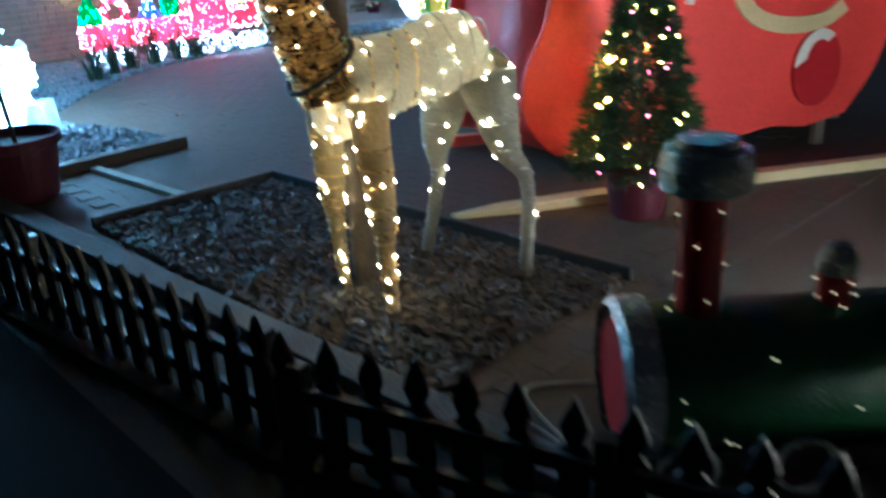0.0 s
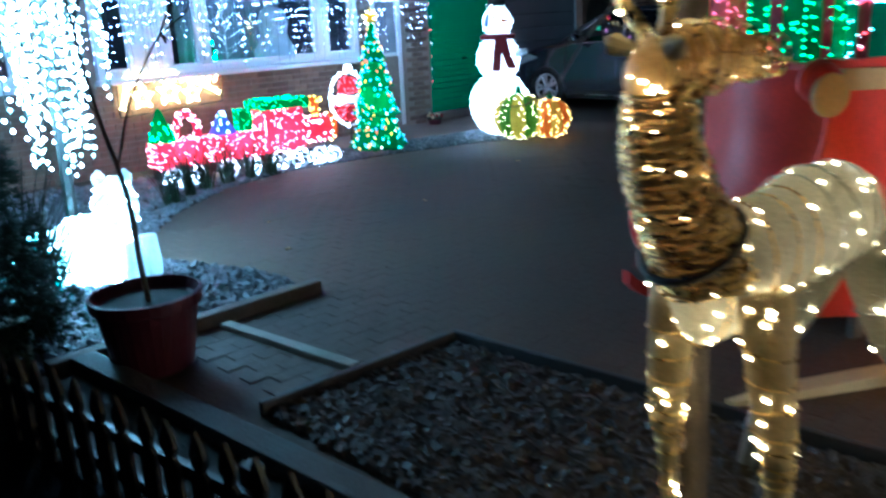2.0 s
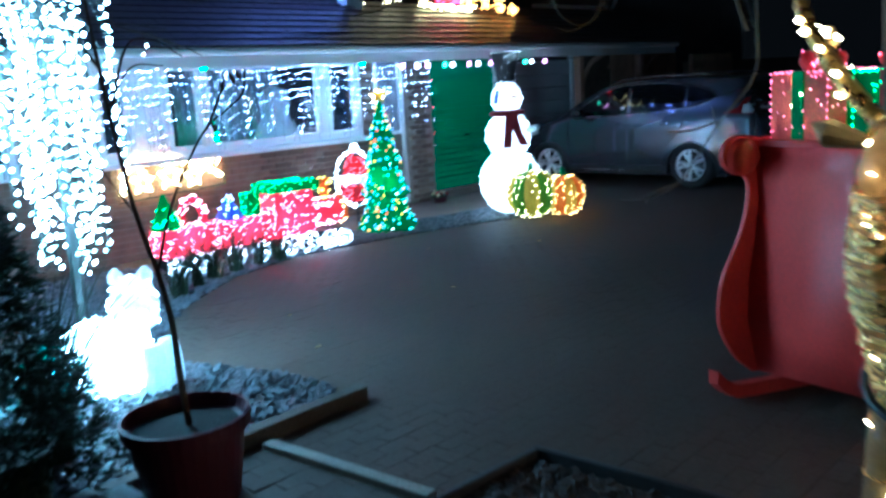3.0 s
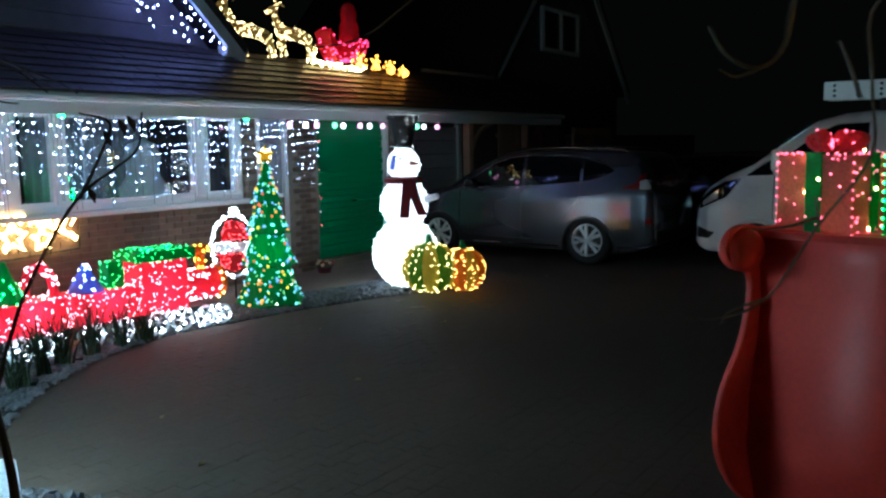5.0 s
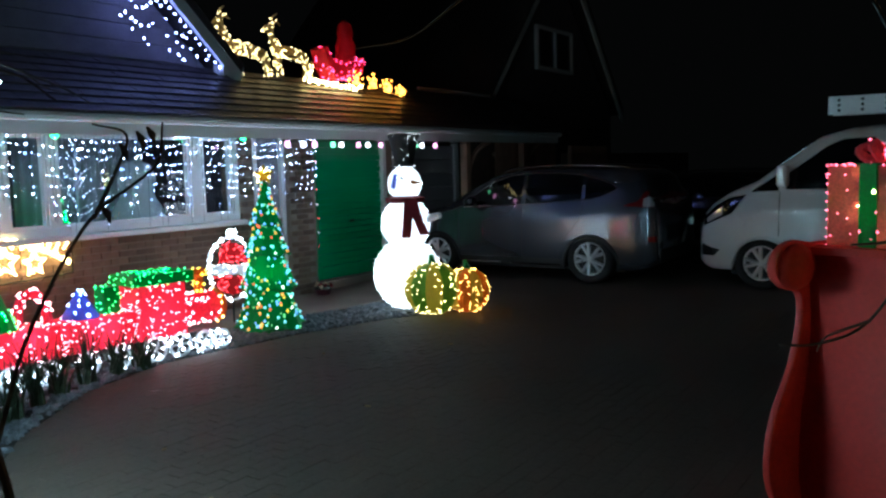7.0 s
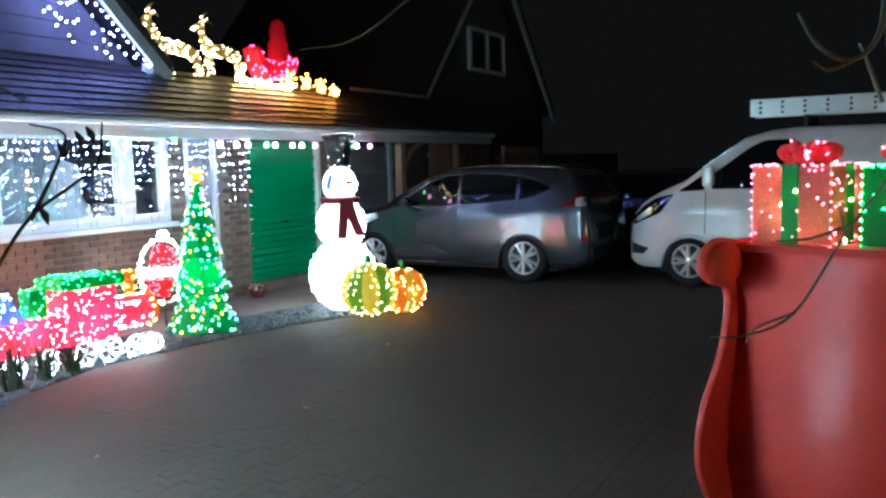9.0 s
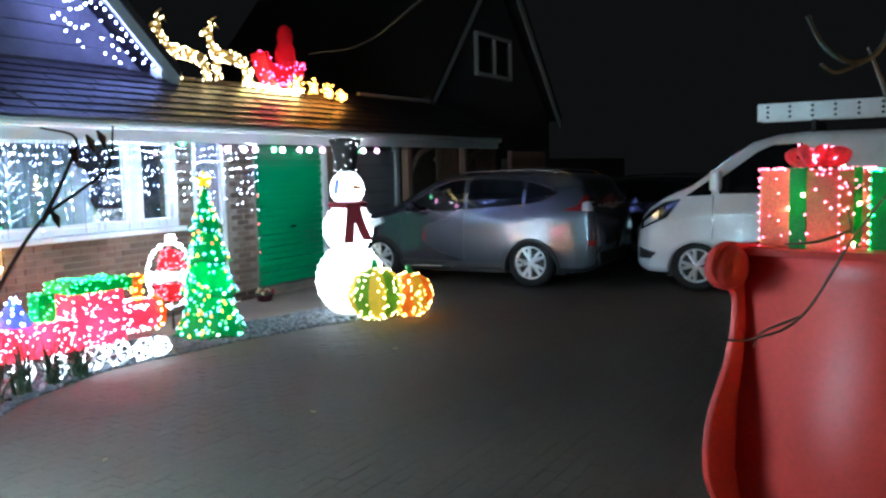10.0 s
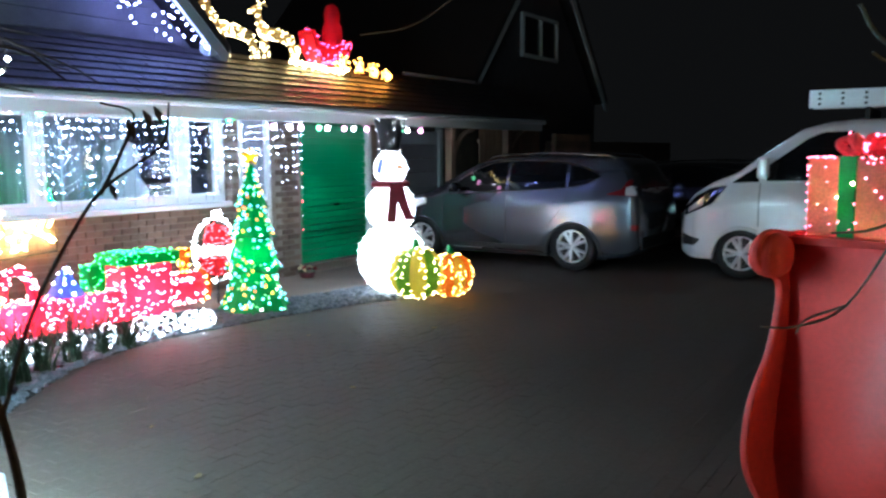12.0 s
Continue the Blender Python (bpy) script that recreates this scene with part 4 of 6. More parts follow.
# ---- light-up round parcels beside the snowman ----
def pumpkin(label, at, r, h, colors, glowm, seed, lampcol, watts):
    p = thing("light_up_pumpkin", label, "decoration", at, seed * 20, group="pumpkins")
    n = 10
    for k in range(n):
        a0, a1 = 2 * math.pi * k / n, 2 * math.pi * (k + 1) / n
        bm = bmesh.new()
        rows = []
        for t in np.linspace(-1.45, 1.45, 11):
            row = []
            for a in np.linspace(a0, a1, 5):
                bulge = 1 + 0.05 * math.sin(math.pi * (a - a0) / (a1 - a0))
                rr = r * math.cos(t) ** 0.8 * bulge
                row.append(bm.verts.new((rr * math.cos(a), rr * math.sin(a), h / 2 + h / 2 * math.sin(t))))
            rows.append(row)
        for ra, rb in zip(rows, rows[1:]):
            for i in range(4):
                bm.faces.new((ra[i], ra[i + 1], rb[i + 1], rb[i]))
        g = part("segment", bm, colors[k % 2], p, smooth=True)
        dotted(g, g, 17, glowm, 0.007, seed * 50 + k)
    part("stalk", tube([(0, 0, h * 0.98), (0.02, 0.01, h + 0.05), (0.05, 0.02, h + 0.08)], [0.05, 0.035, 0.03]), M_TINSELGREEN, p)
    lamp("inner_lamp", (0, 0, h / 2), watts, lampcol, p, 0.08)
    return p


pumpkin("round green and yellow striped light-up pumpkin", (8.66, 9.5, 0.012), 0.325, 0.6, (C_OLIVE, C_MUSTARD), G_GOLD, 1, (1, 0.8, 0.3), 2)
pumpkin("smaller orange light-up pumpkin", (8.98, 9.22, 0.006), 0.26, 0.52, (C_ORANGE, C_MUSTARD), G_ORANGE, 2, (1, 0.55, 0.15), 1.4)

# ---- green cone tree with star ----
cone = thing("light_up_tree", "green tinsel cone tree with coloured bulbs and gold star", "decoration", (7.12, 10.62, 0.014))
tiers = 4
for k, (z0, r0, z1, r1) in enumerate(((0.03, 0.37, 0.52, 0.2), (0.45, 0.3, 0.9, 0.15), (0.82, 0.24, 1.24, 0.1), (1.15, 0.17, 1.6, 0.025))):
    bm = bmesh.new()
    nn = 32
    rows = []
    for f in (0.0, 0.08, 0.35, 0.7, 1.0):
        r = r0 + (r1 - r0) * f ** 0.75
        wav = 0.07 * (1 - f)
        rows.append([bm.verts.new((r * (1 + wav * math.sin(i * 1.57 + k)) * math.cos(2 * math.pi * i / nn), r * (1 + wav * math.sin(i * 1.57 + k)) * math.sin(2 * math.pi * i / nn), z0 + (z1 - z0) * f + 0.02 * (1 - f) * math.cos(i * 0.9 + k))) for i in range(nn)])
    for lo, hi in zip(rows, rows[1:]):
        for i in range(nn):
            bm.faces.new((lo[i], lo[(i + 1) % nn], hi[(i + 1) % nn], hi[i]))
    t = part("tier", bm, C_CONE, cone)
    rim_pts = [v.co.copy() for v in t.data.vertices[:nn]]
    part("tier_hem", tube(rim_pts + [rim_pts[0]], 0.009, 5), M_TINSELGREEN, t)
    for gm, c in ((T_GREEN, 26), (T_CYAN, 34), (T_YELLOW, 10), (T_RED, 7), (T_BLUE, 22), (T_ORANGE, 9), (T_WHITE, 5)):
        dotted(t, t, max(2, round(c * (1.5 - 1.1 * k / tiers))), gm, 0.013 if gm is T_GREEN else 0.0175, 300 + k * 7 + c)
lamp("inner_lamp", (0, 0, 0.55), 3.0, (0.4, 1.0, 0.62), cone, 0.05)
part("base_plate", lathe([(0.34, -0.01), (0.34, 0.03), (0.1, 0.035)], 24), M_TINSELGREEN, cone)
star_pts = []
for i in range(10):
    rr = 0.115 if i % 2 == 0 else 0.05
    star_pts.append((rr * math.sin(math.pi * i / 5), 1.68 + rr * math.cos(math.pi * i / 5)))
st = part("star", prism(star_pts, -0.025, 0.025, "y", 0.008), C_YELLOW, cone, "gold star")
st.matrix_world = cone.matrix_world @ pose(0, 0, 0, 0, 0, -35)
dotted(st, st, 16, G_GOLD, 0.012, 77)
part("star_stem", tube([(0, 0, 1.45), (0, 0, 1.62)], 0.012), M_GOLD, cone)

# ---- round festive figure beside the tree ----
fig = thing("light_up_figure", "flat oval red and white light-up figure outlined in rope light", "decoration", (7.17, 11.25, 0.02), -42)
oval = lambda a, w, h: (w * math.sin(a), 0.62 + h * math.cos(a))
rope_o = [(oval(a, 0.25, 0.36)[0], 0, oval(a, 0.25, 0.36)[1]) for a in np.linspace(0.25, 2 * math.pi - 0.05, 30)]
out_r = part("rope_outline", tube(rope_o, 0.014, 6), C_WHITE, fig)
dotted(out_r, out_r, 110, G_WHITE, 0.011, 43)
hat_o = [(-0.14, 0.7), (0.2, 0.7)] + [oval(a, 0.2, 0.3) for a in (1.1, 0.7, 0.3, -0.1, -0.45)]
hp = part("red_panel", prism(hat_o, -0.015, 0.015, "y"), C_RED, fig, "red mesh upper panel")
dotted(hp, hp, 70, G_RED, 0.009, 41)
bp_ = part("white_band", prism([(-0.21, 0.55), (0.21, 0.55), (0.22, 0.66), (-0.22, 0.66)], -0.02, 0.02, "y"), C_WHITE, fig)
dotted(bp_, bp_, 36, G_WHITE, 0.009, 42)
lo_o = [(-0.2, 0.52)] + [oval(a, 0.2, 0.3) for a in np.linspace(-2.0, -4.28, 8)] + [(0.2, 0.52)]
lp = part("red_panel", prism(lo_o, -0.015, 0.015, "y"), C_RED, fig, "red mesh lower panel")
dotted(lp, lp, 46, G_RED, 0.009, 44)
pm = part("pompom", lathe([(0.005, 0.95), (0.05, 0.98), (0.055, 1.02), (0.04, 1.06), (0.005, 1.08)], 14, pose(0.02, 0, 0)), C_WHITE, fig, smooth=True)
dotted(pm, pm, 26, G_WHITE, 0.009, 45)
part("stake", tube([(0, 0, -0.01), (0, 0, 0.3)], 0.012), M_WIRE, fig)
part("frame_wire", tube([(0, 0.016, 0.26), (0, 0.016, 0.98)], 0.006), M_WIRE, fig)

# ---- train ----
train_y = 10.5


def wheel_ring(parent, x, r, seed):
    bm = bmesh.new()
    ring = [(x + r * math.cos(a), -0.17, r + 0.02 + r * math.sin(a)) for a in np.linspace(0, 2 * math.pi, 17)]
    add_tube(bm, ring, 0.016, 6)
    for a in (0, 1.05, 2.1):
        add_tube(bm, [(x - r * math.cos(a), -0.17, r + 0.02 - r * math.sin(a)), (x + r * math.cos(a), -0.17, r + 0.02 + r * math.sin(a))], 0.009, 5)
    w = part("wheel", bm, C_WHITE, parent, "white rope-light wheel")
    dotted(w, w, 26, G_WHITE, 0.0105, seed)


def panel_box(parent, name, x0, x1, y0, y1, z0, z1, material, bulbm, count, seed, label=""):
    b = part(name, box(x0, x1, y0, y1, z0, z1, 0.012), material, parent, label)
    dotted(b, b, round(count * 1.7), bulbm, 0.007, seed)
    return b


def gift(name, label, at, turn, w, d, h, material, bulbm, ribbon, rbulb, seed, watts, lampcol, count=110, bow=True):
    g = thing(name, label, "gift box", at, turn, group="light-up gift boxes")
    b = part("box", box(-w / 2, w / 2, -d / 2, d / 2, 0, h, 0.01), material, g)
    dotted(b, b, count, bulbm, 0.0055, seed)
    edges = [(sx * w / 2, sy * d / 2, h * k / 9) for sx in (-1, 1) for sy in (-1, 1) for k in range(10)] + [(w * (k / 9 - 0.5), sy * d / 2, h) for sy in (-1, 1) for k in range(10)] + [(sx * w / 2, d * (k / 9 - 0.5), h) for sx in (-1, 1) for k in range(10)]
    bulbs("bulb_string", edges, bulbm, g, 0.0058)
    for a in ((-0.035, 0.035, -d / 2 - 0.006, d / 2 + 0.006), ):
        r1 = part("ribbon", box(a[0], a[1], a[2], a[3], -0.0, h + 0.006, 0.004), ribbon, g)
        dotted(r1, r1, 24, rbulb, 0.008, seed + 1)
    r2 = part("ribbon", box(-w / 2 - 0.006, w / 2 + 0.006, -0.035, 0.035, 0.0, h + 0.007, 0.004), ribbon, g)
    dotted(r2, r2, 24, rbulb, 0.008, seed + 2)
    if bow:
        bb = bmesh.new()
        for s in (-1, 1):
            add_tube(bb, curve_points([(0, 0, h + 0.01), (s * 0.06, 0.02, h + 0.075), (s * 0.13, 0.0, h + 0.07), (s * 0.1, -0.02, h + 0.025), (0, 0, h + 0.015)], 5), 0.022, 6)
            add_tube(bb, curve_points([(0, 0, h + 0.01), (0.02, s * 0.06, h + 0.07), (0, s * 0.12, h + 0.06), (0, s * 0.08, h + 0.02), (0, 0, h + 0.015)], 5), 0.02, 6)
        plain = bow is True
        bo = part("bow", bb, ribbon if plain else bow, g)
        dotted(bo, bo, 30, rbulb if plain else bulbm, 0.008, seed + 3)
    lamp("inner_lamp", (0, 0, h / 2), watts, lampcol, g, 0.05)
    return g


wagon1 = thing("light_up_wagon", "red light-up train wagon with a green tree load", "decoration", (4.28, train_y + 0.1, 0.014), -4, group="light-up train")
panel_box(wagon1, "wagon_box", -0.28, 0.28, -0.16, 0.16, 0.22, 0.5, C_TRAIN, G_PINK, 130, 101)
wheel_ring(wagon1, -0.15, 0.1, 102)
wheel_ring(wagon1, 0.13, 0.1, 103)
lt = part("load_tree", lathe([(0.15, 0.5), (0.02, 0.85)], 14, pose(-0.16, 0, 0)), C_GREEN, wagon1)
dotted(lt, lt, 40, G_GREEN, 0.012, 104)
arc = part("load_hoop", tube(curve_points([(0.0, 0, 0.5), (0.03, 0, 0.7), (0.12, 0, 0.77), (0.22, 0, 0.7), (0.26, 0, 0.5)], 5), 0.04, 8), C_TRAIN, wagon1)
dotted(arc, arc, 36, G_PINK, 0.012, 105)
part("chassis", box(-0.26, 0.26, -0.12, 0.12, 0.1, 0.215), M_WIRE, wagon1)

wagon2 = thing("light_up_wagon", "red light-up train wagon with blue and green parcels", "decoration", (4.95, train_y + 0.07, 0.014), -4, group="light-up train")
panel_box(wagon2, "wagon_box", -0.32, 0.32, -0.16, 0.16, 0.22, 0.5, C_TRAIN, G_PINK, 140, 111)
wheel_ring(wagon2, -0.17, 0.1, 112)
wheel_ring(wagon2, 0.13, 0.1, 113)
bl = part("load_cone", lathe([(0.16, 0.5), (0.02, 0.74)], 14, pose(-0.12, 0, 0)), C_BLUE, wagon2)
dotted(bl, bl, 30, G_BLUE, 0.012, 114)
panel_box(wagon2, "load_parcel", 0.06, 0.22, -0.08, 0.08, 0.5, 0.74, C_GREEN, G_GREEN, 36, 115)
part("chassis", box(-0.3, 0.3, -0.12, 0.12, 0.1, 0.215), M_WIRE, wagon2)

loco = thing("light_up_engine", "red light-up train engine with a green cab roof", "decoration", (5.74, train_y - 0.02, 0.014), -6, group="light-up train")
panel_box(loco, "cab", -0.46, 0.02, -0.18, 0.18, 0.22, 0.72, C_TRAIN, G_PINK, 180, 121)
panel_box(loco, "cab_roof", -0.52, 0.1, -0.21, 0.21, 0.72, 0.82, C_GREEN, G_GREEN, 90, 122, "green cab roof")
bo = part("boiler", lathe([(0.02, -0.02), (0.15, 0), (0.15, 0.4), (0.12, 0.42), (0.02, 0.43)], 20, pose(0.02, 0, 0.42, 0, 90, 0)), C_TRAIN, loco, smooth=True)
dotted(bo, bo, 90, G_PINK, 0.0125, 123)
bf = part("boiler_front", lathe([(0.15, 0.0), (0.165, 0.01), (0.165, 0.05), (0.02, 0.06)], 20, pose(0.43, 0, 0.42, 0, 90, 0)), C_ORANGE, loco, "orange boiler front")
dotted(bf, bf, 26, G_ORANGE, 0.0125, 124)
ch = part("chimney", lathe([(0.045, 0.55), (0.05, 0.72), (0.075, 0.74), (0.075, 0.8), (0.04, 0.8)], 14, pose(0.28, 0, 0)), C_ORANGE, loco)
dotted(ch, ch, 22, G_YELLOW, 0.0125, 125)
for i, (x, r) in enumerate(((-0.32, 0.11), (-0.06, 0.11), (0.2, 0.095), (0.4, 0.085))):
    wheel_ring(loco, x, r, 126 + i)
part("chassis", box(-0.44, 0.4, -0.12, 0.12, 0.1, 0.215), M_WIRE, loco)
for nm, x, w, c in (("wagon_lamp", 4.28, 10, (1, 0.25, 0.32)), ("wagon_lamp", 4.95, 10, (1, 0.25, 0.32)), ("engine_lamp", 5.5, 13, (1, 0.25, 0.32))):
    lamp(nm, (x, train_y + 0.05, 0.4), w, c, None, 0.08)

# ---- warm rope-light sign on the wall ----
sign = thing("rope_light_sign", "warm white rope-light sign with stars on a wire frame", "decoration", (5.05, 11.97, 0.06))
part("frame", tube([(-0.75, 0, 0.62), (0.62, 0, 0.68), (0.62, 0, 1.03), (-0.75, 0, 1.05), (-0.75, 0, 0.62)], 0.01, 6), M_WIRE, sign)
rope = bmesh.new()
add_tube(rope, curve_points([(-0.72, -0.02, 0.72), (-0.6, -0.02, 0.98), (-0.2, -0.02, 1.05), (0.2, -0.02, 1.0), (0.42, -0.02, 0.88), (0.58, -0.02, 0.8)], 8), 0.02, 6)
for cx, cz, s in ((-0.45, 0.83, 0.14), (-0.1, 0.86, 0.15), (0.2, 0.82, 0.12)):
    add_tube(rope, [(cx + (s if i % 2 == 0 else s * 0.45) * math.sin(math.pi * i / 5), -0.02, cz + (s if i % 2 == 0 else s * 0.45) * math.cos(math.pi * i / 5)) for i in range(11)], 0.014, 6)
for i in range(14):
    x = -0.65 + i * 0.09
    add_tube(rope, [(x, -0.02, 0.97 + 0.04 * math.sin(i * 0.4)), (x + 0.05, -0.02, 1.09 - 0.012 * max(0, i - 6))], 0.012, 5)
rp = part("rope_light", rope, G_WARM, sign, "glowing warm white rope light")
dotted(rp, rp, 160, G_WARM, 0.02, 131)

# ---- window icicle curtain and eaves bulbs ----
ice = thing("icicle_light_curtain", "blue-white icicle lights hanging in front of the window", "string lights", (0, 0, 0))
ir = random.Random(9)
wire = bmesh.new()
add_tube(wire, [(0.8, 11.42, 2.14), (8.88, 11.42, 2.14)], 0.004, 4)
pw, pb, pc = [], [], []
x = 0.8
while x < 8.88:
    ln = ir.choice((0.25, 0.42, 0.62, 0.85, 0.95))
    add_tube(wire, [(x, 11.42, 2.14), (x + ir.uniform(-0.02, 0.02), 11.42, 2.14 - ln)], 0.002, 3)
    for row in (0.04, 0.12, 0.2, 0.32, 0.4, 0.5, 0.58, 0.66, 0.76, 0.86):
        if row < ln and ir.random() < 0.72:
            ir.choice((pw, pw, pb, pb, pc)).append((x + ir.uniform(-0.02, 0.02), 11.415 + ir.uniform(-0.01, 0.01), 2.13 - row + 0.03 * math.sin(x * 3) + ir.uniform(-0.015, 0.015)))
    x += ir.uniform(0.035, 0.075)
part("wire", wire, M_WIRE, ice)
bulbs("bulb_string", pw, G_ICE, ice, 0.0064)
bulbs("bulb_string", pb, G_BLUE, ice, 0.007)
bulbs("bulb_string", pc, G_ICE, ice, 0.0085)

eaves = thing("eaves_string_lights", "string of large coloured globe bulbs under the eaves", "string lights", (0, 0, 0))
part("cable", tube([(8.2 + i * 0.2, 11.39, 2.11 - 0.02 * (i % 2)) for i in range(23)], 0.006, 5), M_WIRE, eaves)
for i in range(13):
    x = 8.3 + i * 0.27 + 0.05 * math.sin(i * 2.7)
    gm = (G_GLOBEPINK, G_GLOBEWHITE, G_GLOBEPINK, G_GLOBEGREEN, G_GLOBEWHITE, G_GLOBEPINK, G_GLOBEWHITE)[i % 7]
    part("globe_bulb", lathe([(0.004, 2.02), (0.03, 2.035), (0.036, 2.06), (0.024, 2.09), (0.012, 2.1)], 12, pose(x, 11.385, 0)), gm, eaves)
drop = thing("door_string_lights", "string of red and white bulbs beside the garage door", "string lights", (0, 0, 0))
part("cable", tube([(9.47, 11.99, 2.15), (9.465, 11.99, 0.6)], 0.005, 5), M_WIRE, drop)
bulbs("bulb_string", [(9.465, 11.98, 2.05 - 0.2 * i) for i in range(8) if i % 2], G_RED, drop, 0.01)
bulbs("bulb_string", [(9.465, 11.98, 2.05 - 0.2 * i) for i in range(8) if not i % 2], G_GLOBEWHITE, drop, 0.009)

for x in (5.28, 7.68):
    part("globe_bulb", lathe([(0.004, 2.06), (0.03, 2.075), (0.036, 2.1), (0.02, 2.13)], 12, pose(x, 11.5, 0.035)), G_GREEN, eaves, "green globe bulb")

# gable icicles
gi = thing("gable_icicle_lights", "blue-white icicle lights hanging from the gable edge", "string lights", (0, 0, 0))
wire = bmesh.new()
a, b = Vector((8.24, 12.34, 2.96)), Vector((4.6, 12.34, 6.3))
add_tube(wire, [a, b], 0.005, 4)
pa, pb = [], []
n = 52
for i in range(n):
    p = a.lerp(b, i / n)
    ln = ir.choice((0.15, 0.3, 0.5, 0.7, 0.85)) if i > 2 else 0.1
    zb = max(p.z - ln, 2.42 + (p.y - 11.36) * 0.571 + 0.03)
    add_tube(wire, [p, (p.x, p.y, zb)], 0.002, 3)
    z = p.z - 0.02
    while z > zb:
        (pa if ir.random() < 0.6 else pb).append((p.x + ir.uniform(-0.02, 0.02), p.y - 0.01, z))
        z -= ir.uniform(0.1, 0.24)
part("wire", wire, M_WIRE, gi)
bulbs("bulb_string", pa, G_GABLE, gi, 0.0155)
bulbs("bulb_string", pb, G_GABLE, gi, 0.0155)


# ---- figures on the roof ----
def roof_deer(label, x, z, lean):
    d = thing("roof_reindeer", label, "decoration", (x, 12.42, z), group="roof reindeer")
    bm = bmesh.new()
    P = lambda px, pz: (px + lean * pz, 0, pz)
    add_tube(bm, [P(-0.28, 0.36), P(0.0, 0.34), P(0.28, 0.3)], [0.07, 0.085, 0.075], 8)
    for fx in (-0.26, -0.18):
        add_tube(bm, [P(fx, 0.34), P(fx - 0.03, 0.16), P(fx + 0.0, 0.0)], [0.04, 0.025, 0.02], 6)
    for fx in (0.24, 0.32):
        add_tube(bm, [P(fx, 0.3), P(fx + 0.05, 0.15), P(fx + 0.02, -0.02)], [0.045, 0.025, 0.02], 6)
    add_tube(bm, [P(-0.27, 0.38), P(-0.34, 0.52), P(-0.36, 0.62)], [0.06, 0.045, 0.045], 8)
    add_tube(bm, [P(-0.34, 0.64), P(-0.42, 0.63), P(-0.5, 0.58)], [0.06, 0.05, 0.025], 8)
    add_tube(bm, [P(-0.34, 0.68), P(-0.3, 0.8), P(-0.2, 0.86)], [0.018, 0.015, 0.01], 5)
    add_tube(bm, [P(-0.33, 0.68), P(-0.22, 0.74), P(-0.16, 0.7)], [0.018, 0.015, 0.01], 5)
    body = part("body", bm, C_CHAMP, d)
    dotted(d, body, 150, G_ROOF, 0.0155, int(x * 10))
    return d


roof_deer("warm white light-up reindeer rearing on the roof", 8.76, 3.02, -0.28)
roof_deer("warm white light-up reindeer standing on the roof", 9.5, 3.05, -0.02)
rs = thing("roof_sleigh", "small red light-up sleigh on the roof", "decoration", (10.55, 12.42, 3.0))
so = prism([(-0.46, 0.5), (-0.4, 0.54), (-0.3, 0.36), (0.05, 0.33), (0.35, 0.4), (0.46, 0.46), (0.4, 0.2), (0.28, 0.1), (-0.26, 0.08), (-0.38, 0.24)], -0.15, 0.15, "y", 0.01)
sb = part("sleigh_body", so, C_RED, rs)
dotted(sb, sb, 120, G_MAGENTA, 0.016, 151)
rn = part("runner", tube(curve_points([(-0.6, 0, 0.3), (-0.6, 0, 0.08), (-0.3, 0, 0.02), (0.5, 0, 0.02)], 6), 0.02), C_CHAMP, rs)
dotted(rn, rn, 40, G_GOLD, 0.016, 152)
rf = thing("roof_figure", "plain red light-up figure seated in the roof sleigh", "decoration", (10.72, 12.42, 3.33))
part("figure", lathe([(0.13, 0.0), (0.16, 0.12), (0.15, 0.3), (0.11, 0.38), (0.13, 0.48), (0.1, 0.6), (0.03, 0.66)], 18), C_RED, rf, smooth=True)
lamp("figure_lamp", (10.72, 12.42, 3.6), 0.22, (1, 0.12, 0.16), None, 0.06)
fl = thing("roof_rope_light", "bright orange-yellow string lights along the roof", "string lights", (0, 0, 0))
pts = [(9.75 + 0.085 * i, 12.40 - 0.011 * i, 3.0 - 0.0065 * i + 0.1 * abs(math.sin(i * 0.9)) * (i > 12)) for i in range(28)]
part("cable", tube(pts, 0.008, 5), M_WIRE, fl)
bulbs("bulb_string", [(p[0] + ir.uniform(-0.03, 0.03), p[1] - 0.02, p[2] + ir.uniform(0.0, 0.06)) for p in pts[:14] for _ in range(3)], G_GOLD, fl, 0.02)
for cx, cy, cz, rr in ((10.78, 12.27, 3.02, 0.13), (11.12, 12.22, 2.98, 0.12), (11.45, 12.18, 2.93, 0.1), (11.72, 12.14, 2.9, 0.09)):
    bulbs("bulb_string", [(cx + ir.gauss(0, rr * 0.6), cy + ir.uniform(-0.04, 0.04), cz + abs(ir.gauss(0, rr * 0.8))) for _ in range(26)], G_FLAME, fl, 0.024)

